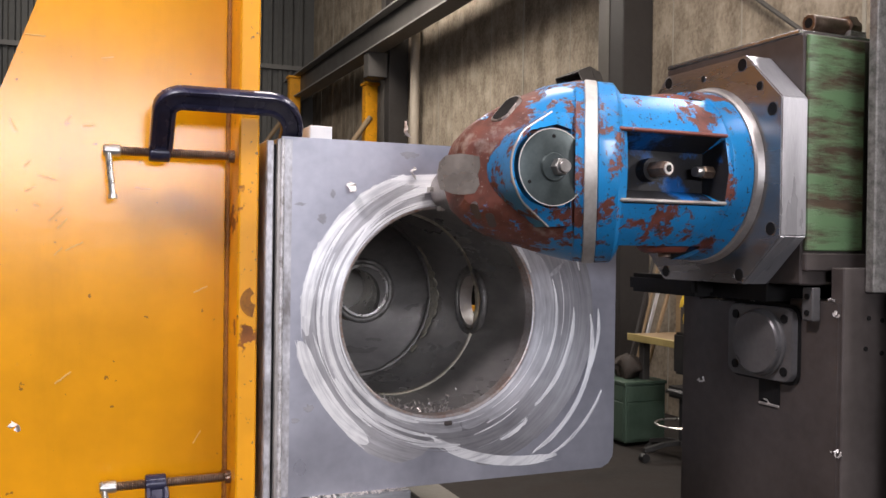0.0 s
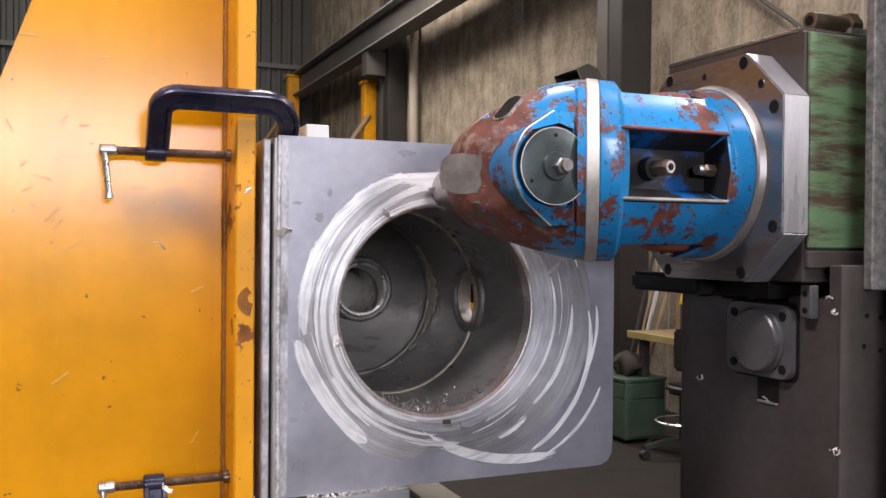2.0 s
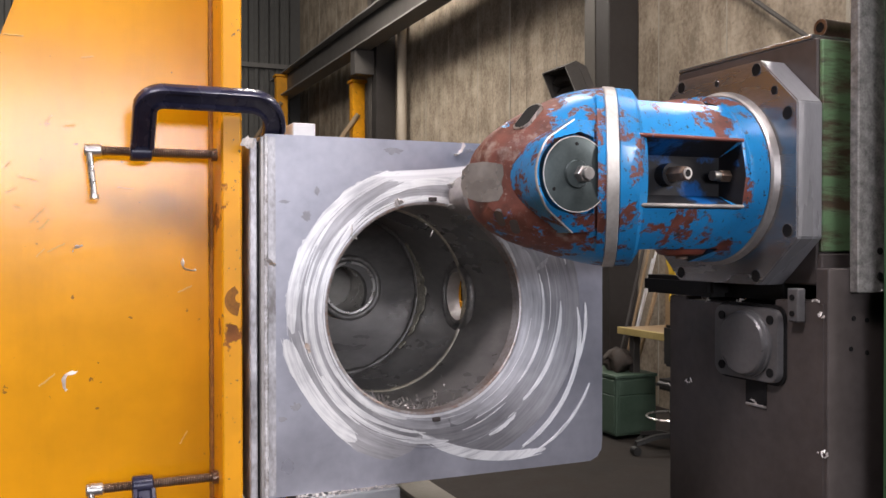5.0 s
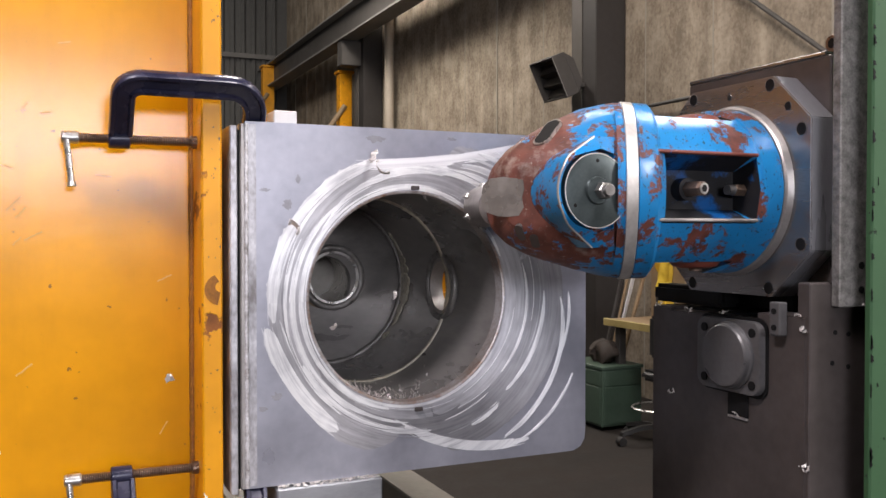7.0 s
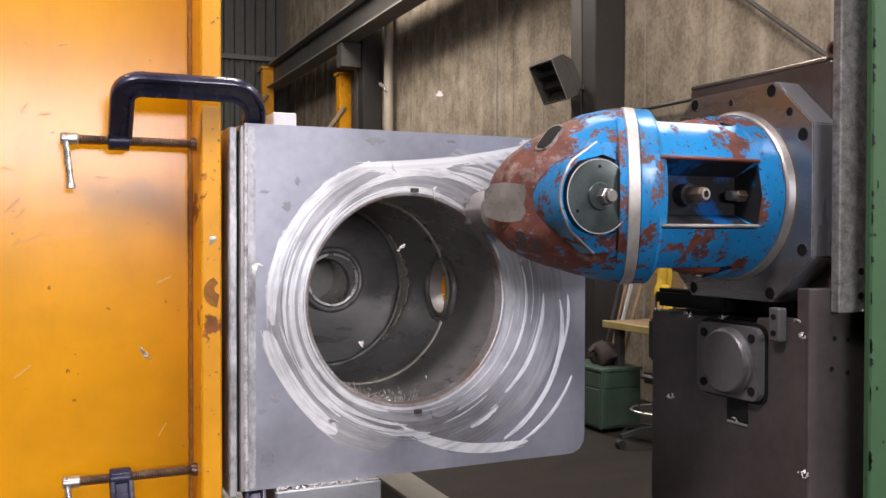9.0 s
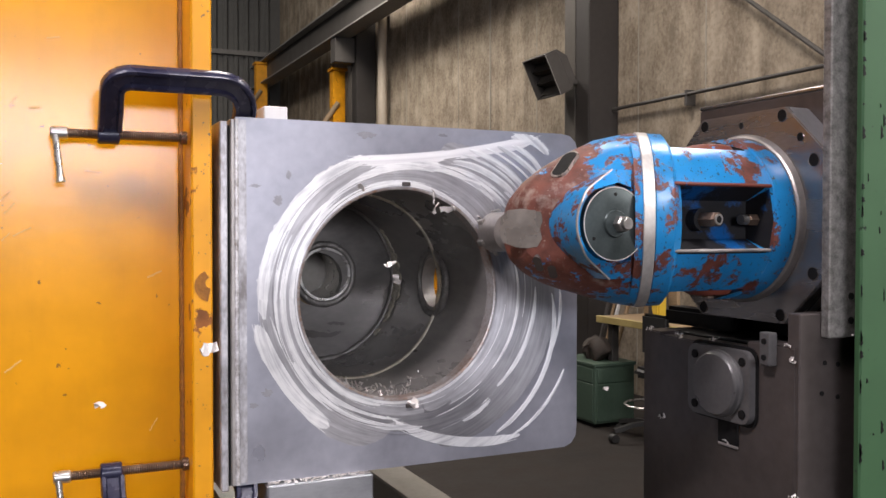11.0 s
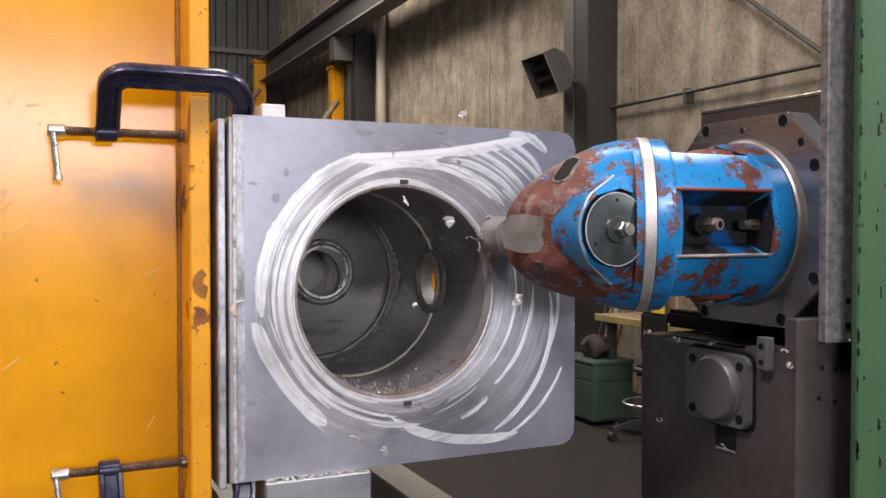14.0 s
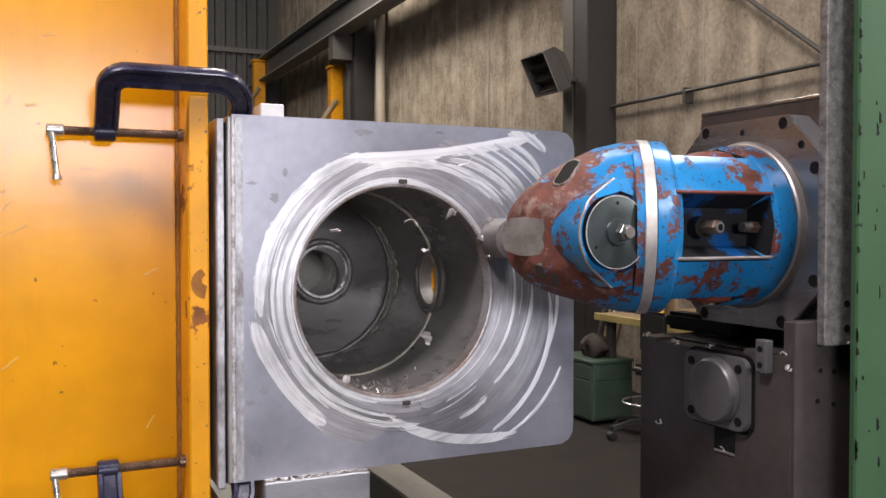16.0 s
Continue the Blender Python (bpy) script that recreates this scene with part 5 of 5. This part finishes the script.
def oval(k, h0, h1):
    return prism([(k * (0.012 * math.cos(a * math.pi / 8) + (0.014 if math.cos(a * math.pi / 8) > 0 else -0.014)), k * 0.012 * math.sin(a * math.pi / 8)) for a in range(16)], "z", h0, h1)


# cast nose openings: raised ovals coloured with their inner shade, each with a rubbed lip
for at, n_, k in (((0.283, CY - 0.042, CZ + 0.0830), (-0.62, -0.25, 0.74), 1.15), ((0.2335, -0.3225, 1.5835), (-0.62, -0.45, -0.64), 0.6), ((0.2560, -0.3300, 1.5705), (-0.49, -0.50, -0.71), 0.6)):
    m = Matrix.Translation(Vector(at)) @ Vector(n_).to_track_quat("Z", "X").to_matrix().to_4x4()
    part("casting_slot", hooded(oval(k, -0.006, 0.0012), m), M["black"] if k > 1 else M["dark_steel"], nose, "dark oval casting opening")
    if k > 1:
        part("slot_lip", hooded(oval(k * 1.14, -0.006, 0.0006), m), M["land"], nose, "rubbed pale lip")
part("swivel_ring", body([(0.4505, 0.151, 1), (0.452, 0.1535, 1), (0.473, 0.1535, 1), (0.4745, 0.151, 1)], 96), M["ring"], head, "bright worn swivel ring", smooth=30)
part("collar", body([(0.4745, 0.150, 1), (0.476, 0.1525, 1), (0.503, 0.1525, 0.9), (0.506, 0.150, 0.9), (0.512, 0.140, 0.8)], 72), M["blue"], head, smooth=30)

# neck with a deep pocket on each of four sides
def neck():
    bm = bmesh.new()
    halves = [radians(q) for q in (23, 33, 23, 33)]
    angs = []
    for q in range(4):
        m, half, after = q * math.pi / 2, halves[q], halves[(q + 1) % 4]
        angs += [(m - half, 0), (m - half + 0.03, 1), (m, 1), (m + half - 0.03, 1), (m + half, 0)]
        for i in range(1, 5):
            angs.append((m + half + (math.pi / 2 - half - after) * i / 5, 0))
    xs = [(0.495, 0), (0.512, 0), (0.516, 1), (0.56, 1), (0.60, 1), (0.632, 1), (0.636, 0), (0.648, 0)]
    rings = []
    for x, px in xs:
        k = max(0, min(1, (0.63 - x) / 0.11))
        ring = []
        for a, pa in angs:
            r = 0.146
            c, s = math.cos(a + math.pi), math.sin(a + math.pi)
            if px and pa:
                r = 0.084 / max(0.2, math.cos(((a + math.pi / 4) % (math.pi / 2)) - math.pi / 4))
            ring.append(bm.verts.new((x + k * TILT * r * c, CY + r * c, CZ - 0.008 + r * s)))
        rings.append(ring)
    n = len(angs)
    for A, B in zip(rings, rings[1:]):
        for i in range(n):
            bm.faces.new((A[i], A[(i + 1) % n], B[(i + 1) % n], B[i]))
    bm.faces.new(rings[0])
    bm.faces.new(rings[-1])
    return bm


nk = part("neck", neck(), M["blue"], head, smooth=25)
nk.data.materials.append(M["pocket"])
# faces inside the pockets take the oily blue darkened for shade
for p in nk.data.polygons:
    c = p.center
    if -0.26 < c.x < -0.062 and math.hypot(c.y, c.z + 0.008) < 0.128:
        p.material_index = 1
# rubbed bright rims of the near pocket
for z in (-0.063, 0.047):
    part("pocket_rim", box(0.425, 0.640, CY - 0.1395, CY - 0.131, CZ + z, CZ + z + 0.006, 0.002), M["bare"] if z < 0 else M["primer"], head, "rubbed pocket edge")
part("pocket_rim", box(0.424, 0.431, CY - 0.139, CY - 0.131, CZ - 0.063, CZ + 0.05, 0.002), M["bare"], head, "rubbed pocket edge")
part("rear_flange", lathe([(0.640, 0.140), (0.645, 0.1475), (0.680, 0.1495), (0.684, 0.1495), (0.686, 0.146)], (0, CY, CZ - 0.006), (1, 0, 0), 72), M["blue"], head, smooth=30)
part("pilot_ring", lathe([(0.686, 0.150), (0.689, 0.1535), (0.7005, 0.1575)], (0, CY, CZ - 0.004), (1, 0, 0), 72), M["bare"], head, "bright turned pilot ring", smooth=30)


def hexagon(r, h, origin, axis):
    bm = lathe([(0, r), (h * 0.85, r), (h, r * 0.88)], origin, axis, 6)
    return bm


# nut and bolt in the near pocket
PY = CY - 0.084
part("nut_washer", rod((0.517, PY + 0.004, 1.656), (0.517, PY - 0.022, 1.656), 0.019, 24), M["pocket"], head)
part("nut", hexagon(0.0135, 0.036, (0.517, PY - 0.018, 1.656), (0.15, -1, 0)), M["screw"], head)
part("nut_bore", rod((0.5223, PY - 0.0530, 1.656), (0.5227, PY - 0.0555, 1.656), 0.0095, 18), M["chrome"], head)
part("nut_hole", rod((0.5226, PY - 0.0550, 1.656), (0.5229, PY - 0.0562, 1.656), 0.006, 14), M["black"], head)
part("bolt", hexagon(0.011, 0.022, (0.632, PY - 0.022, 1.656), (-1, -0.12, 0)), M["screw"], head)
part("bolt_shank", rod((0.612, PY - 0.0243, 1.656), (0.596, PY - 0.0262, 1.656), 0.0085, 16), M["bolt"], head)
# top boss
for sg in (1, -1):
    part("pocket_boss", hooded(lathe([(0.0, 0.050), (0.030, 0.046), (0.044, 0.036), (0.047, 0.024)], (0, 0, 0), (0, 0, 1), 28), Matrix.Translation((0.594, CY - 0.03, CZ - 0.008 + sg * 0.088)) @ Matrix.Diagonal((1.1, 1.0, sg, 1))), M["primer"], head, "primer-red boss in the pocket", smooth=40)
    part("boss_screw", rod((0.605, CY - 0.02, CZ - 0.008 + sg * 0.125), (0.605, CY - 0.02, CZ - 0.008 + sg * 0.141), 0.011, 16), M["screw"], head)

# bearing cap let into the near side of the nose
BX, BZ = 0.312, 1.648
capy = CY - 0.139
outline = [(0.070 * math.cos(radians(q)), 0.070 * math.sin(radians(q))) for q in range(126, 235, 6)]
outline += [(0.006, -0.088), (0.046, -0.086), (0.046, 0.086), (0.009, 0.086)]


def boss_front(z):
    return capy - 0.003 + 0.42 * max(0.0, abs(z) - 0.035)


bm = bmesh.new()
near = [bm.verts.new((BX + u, boss_front(w), BZ + w)) for u, w in outline]
rear = [bm.verts.new((BX + u, capy + 0.09, BZ + w)) for u, w in outline]
hub = [bm.verts.new((BX + 0.0650 * math.cos(math.atan2(w, u)), boss_front(0), BZ + 0.0650 * math.sin(math.atan2(w, u)))) for u, w in outline]
floor_ring = [bm.verts.new((v.co.x, capy + 0.014, v.co.z)) for v in hub]
for i in range(len(outline)):
    j = (i + 1) % len(outline)
    for A, B in ((rear, near), (near, hub), (hub, floor_ring)):
        bm.faces.new((A[i], A[j], B[j], B[i]))
bm.faces.new(rear)
bm.faces.new(floor_ring)
part("cap_boss", bm, M["blue"], head, "pointed blue boss round the cap", smooth=25)
edge_path = [(BX + 0.009, boss_front(0.086) - 0.0008, BZ + 0.086)] + [(BX + u, boss_front(w) - 0.0008, BZ + w) for u, w in outline[:-3]]
part("boss_edge", sweep(edge_path, [(-0.0011, -0.0010), (0.0011, -0.0010), (0.0013, 0.002), (-0.0013, 0.002)]), M["bare"], head, "bright boss edge")
# thin bright ring puts the highlight of the cap's rim into colour
part("cap_rim_highlight", lathe([(0.0032, 0.0582), (0.0042, 0.0578), (0.0042, 0.0566), (0.0032, 0.0562)], (BX, capy, BZ), (0, -1, 0), 56, closed=False), M["ring"], head, "bright ring with the cap rim's highlight", smooth=30)
capo = part("bearing_cap", lathe([(-0.015, 0.0575), (0.0035, 0.0575), (0.004, 0.056), (0.0045, 0.022), (0.008, 0.020), (0.008, 0.013)], (BX, capy, BZ), (0, -1, 0), 56), M["cap"], head, "round dark steel bearing cap", smooth=30)
part("cap_bolt", hexagon(0.0135, 0.014, (BX + 0.006, capy - 0.008, BZ), (0, -1, 0)), M["bolt"], capo)
part("bolt_end", rod((BX + 0.006, capy - 0.021, BZ), (BX + 0.006, capy - 0.030, BZ), 0.0095, 18, ch=0.001), M["bolt"], capo, smooth=30)
for a in (90, 210, 330):
    part("pin_hole", rod((BX + 0.046 * math.cos(radians(a)), capy - 0.0042, BZ + 0.046 * math.sin(radians(a))), (BX + 0.046 * math.cos(radians(a)), capy - 0.0046, BZ + 0.046 * math.sin(radians(a))), 0.003, 10), M["black"], capo)
# spindle and cutter point at the work
part("spindle_housing", lathe([(0, 0.060), (0.075, 0.058), (0.12, 0.046)], (0.330, CY + 0.04, CZ - 0.030), (0, 1, 0), 40), M["primer"], head, smooth=30)
SX, SZ = 0.322, CZ - 0.030
cut = new("face_mill")
BASE[cut.name] = Vector((SX, 0, SZ))
cut.parent = head
cut.location = Vector((SX, -0.045, SZ)) - Vector((AX, CY, CZ))
BASE[cut.name] = Vector((SX, -0.045, SZ))
part("cutter_body", lathe([(-0.10, 0.022), (-0.03, 0.022), (-0.028, 0.038), (0.034, 0.040), (0.036, 0.034)], (SX, -0.045, SZ), (0, 1, 0), 32), M["bare"], cut, smooth=30)
for i in range(6):
    a = i * math.pi / 3
    x, z = SX + 0.040 * math.cos(a), SZ + 0.040 * math.sin(a)
    part("insert", box(x - 0.005, x + 0.005, -0.024, -0.0062, z - 0.005, z + 0.005, 0.001), M["chrome"], cut)

# ---------- flying chips ----------
def chip_mesh(name, curl, length, width):
    bm = bmesh.new()
    rows = []
    n = 7
    for i in range(n + 1):
        f = i / n
        a = curl * f
        r = length / max(curl, 0.3)
        p = Vector((r * math.sin(a), 0, r * (1 - math.cos(a))))
        w = width * (0.6 + 0.4 * math.sin(math.pi * f))
        w *= 1 + 0.5 * noise.noise((curl * 7, f * 5, 1))
        p += Vector((0, 0.004 * noise.noise((curl * 5, f * 3, 8)), 0.004 * noise.noise((curl * 3, f * 4, 5))))
        lean = 0.5 * noise.noise((curl * 9, f * 3, 2))
        rows.append([bm.verts.new(p + Vector((0, s * w / 2, 0.0009 * t + s * lean * w))) for s in (-1, 1) for t in (0, 1)])
    for A, B in zip(rows, rows[1:]):
        for i, j in ((0, 1), (1, 3), (3, 2), (2, 0)):
            bm.faces.new((A[i], A[j], B[j], B[i]))
    bm.faces.new(rows[0])
    bm.faces.new(rows[-1])
    bmesh.ops.recalc_face_normals(bm, faces=bm.faces)
    me = bpy.data.meshes.new(name)
    bm.to_mesh(me)
    bm.free()
    me.materials.append(M["chip"])
    return me


CHIP_MESHES = [chip_mesh("chip", c, L, w) for c, L, w in ((1.4, 0.020, 0.009), (2.6, 0.026, 0.008), (0.8, 0.015, 0.010), (1.9, 0.022, 0.007), (1.1, 0.013, 0.011))]

# how far the head has moved from its first place: seconds, x, z
HEAD = [(0, 0, 0), (0.5, 0.004, -0.002), (1, 0.004, -0.002), (1.5, 0.006, -0.001), (2, 0.009, -0.002), (2.5, 0.011, -0.003), (2.6, 0.065, -0.016), (3, 0.066, -0.016), (3.5, 0.067, -0.0165), (4, 0.069, -0.018), (4.2, 0.069, -0.018), (6.3, 0.073, -0.020), (6.4, 0.137, -0.057), (6.5, 0.1375, -0.058), (7, 0.138, -0.0595), (8, 0.140, -0.0605), (8.5, 0.142, -0.063), (9, 0.1425, -0.064), (9.2, 0.1435, -0.065), (11.3, 0.1925, -0.121), (11.5, 0.193, -0.122), (12.5, 0.196, -0.125), (14, 0.197, -0.129), (15, 0.199, -0.130), (16, 0.200, -0.134)]


def head_at(t):
    for (a, xa, za), (b, xb, zb) in zip(HEAD, HEAD[1:]):
        if a <= t <= b:
            f = (t - a) / (b - a)
            return xa + (xb - xa) * f, za + (zb - za) * f
    return HEAD[-1][1], HEAD[-1][2]


def fly_chips(count):
    rnd = random.Random(7)
    for i in range(count):
        t0 = -0.5 + 16.4 * ((i + rnd.random()) / count) ** 0.8
        dx, dz = head_at(min(max(t0, 0), 16))
        p0 = Vector((SX + dx - 0.03, 0.016, SZ + dz + rnd.uniform(-0.03, 0.03)))
        # the chip lies in the plate's stock until the cutter frees it
        off = Vector((p0.x - HX, 0, p0.z - HZ))
        if off.length < 0.246:
            off = off.normalized() * 0.246
            p0.x, p0.z = HX + off.x, HZ + off.z
        p0.x, p0.z = min(p0.x, 0.655), min(p0.z, 1.665)
        elev = radians(rnd.gauss(18, 32) + (16 if t0 > 8 else 0) + (10 if t0 > 11 else 0))
        sp = rnd.uniform(0.9, 2.4)
        v = Vector((-sp * math.cos(elev), -rnd.uniform(0.15, 0.75), sp * math.sin(elev)))
        spin = Euler((rnd.uniform(-9, 9), rnd.uniform(-9, 9), rnd.uniform(-9, 9)))
        r0 = Euler((0, rnd.uniform(0, 6), 0))
        me = CHIP_MESHES[i % 5]
        o = tagged(new("metal_chip", me), "small bright curled steel chip thrown off the cutter", "chip", "flying chips")
        k = rnd.uniform(1.0, 1.9)
        o.scale = (k, k, k)
        rest = 0.008
        T = (v.z + math.sqrt(v.z * v.z + 2 * 9.81 * (p0.z - rest))) / 9.81

        def state(u):
            p = p0 + v * u + Vector((0, 0, -4.905 * u * u))
            if u < 0.02:
                p.y = p0.y
            return p

        def turn(u):
            return Euler((r0.x + spin.x * u, r0.y + spin.y * u, r0.z + spin.z * u)).to_matrix().to_4x4()

        rows = []
        if t0 > 0.05:
            rows.append((0, Matrix.Translation(p0) @ turn(0)))
        n = 9
        for j in range(n + 1):
            u = T * j / n
            t = t0 + u
            if 0 <= t <= 16 and (not rows or t > rows[-1][0] + 0.03):
                rows.append((t, Matrix.Translation(state(u)) @ turn(u)))
        if not rows:
            rows.append((0, Matrix.Translation(state(T)) @ turn(T)))
        if rows[-1][0] < 15.95:
            u = min(T, max(0, 16 - t0)) if t0 + T > 16 else T
            rows.append((16, Matrix.Translation(state(u)) @ turn(u)))
        walk(o, rows)


def motions():
    walk(head, [(t, pose(AX + x, CY, CZ + z)) for t, x, z in HEAD])
    walk(sad, [(t, pose(0.95, -0.3, 1.2 + z)) for t, x, z in HEAD])
    c0 = Vector((SX, -0.045, SZ)) - Vector((AX, CY, CZ))
    walk(cut, [(i / 30, Matrix.Translation(c0) @ Matrix.Rotation(radians(61.0 * i), 4, "Y")) for i in range(481)])
    fly_chips(400)


motions()
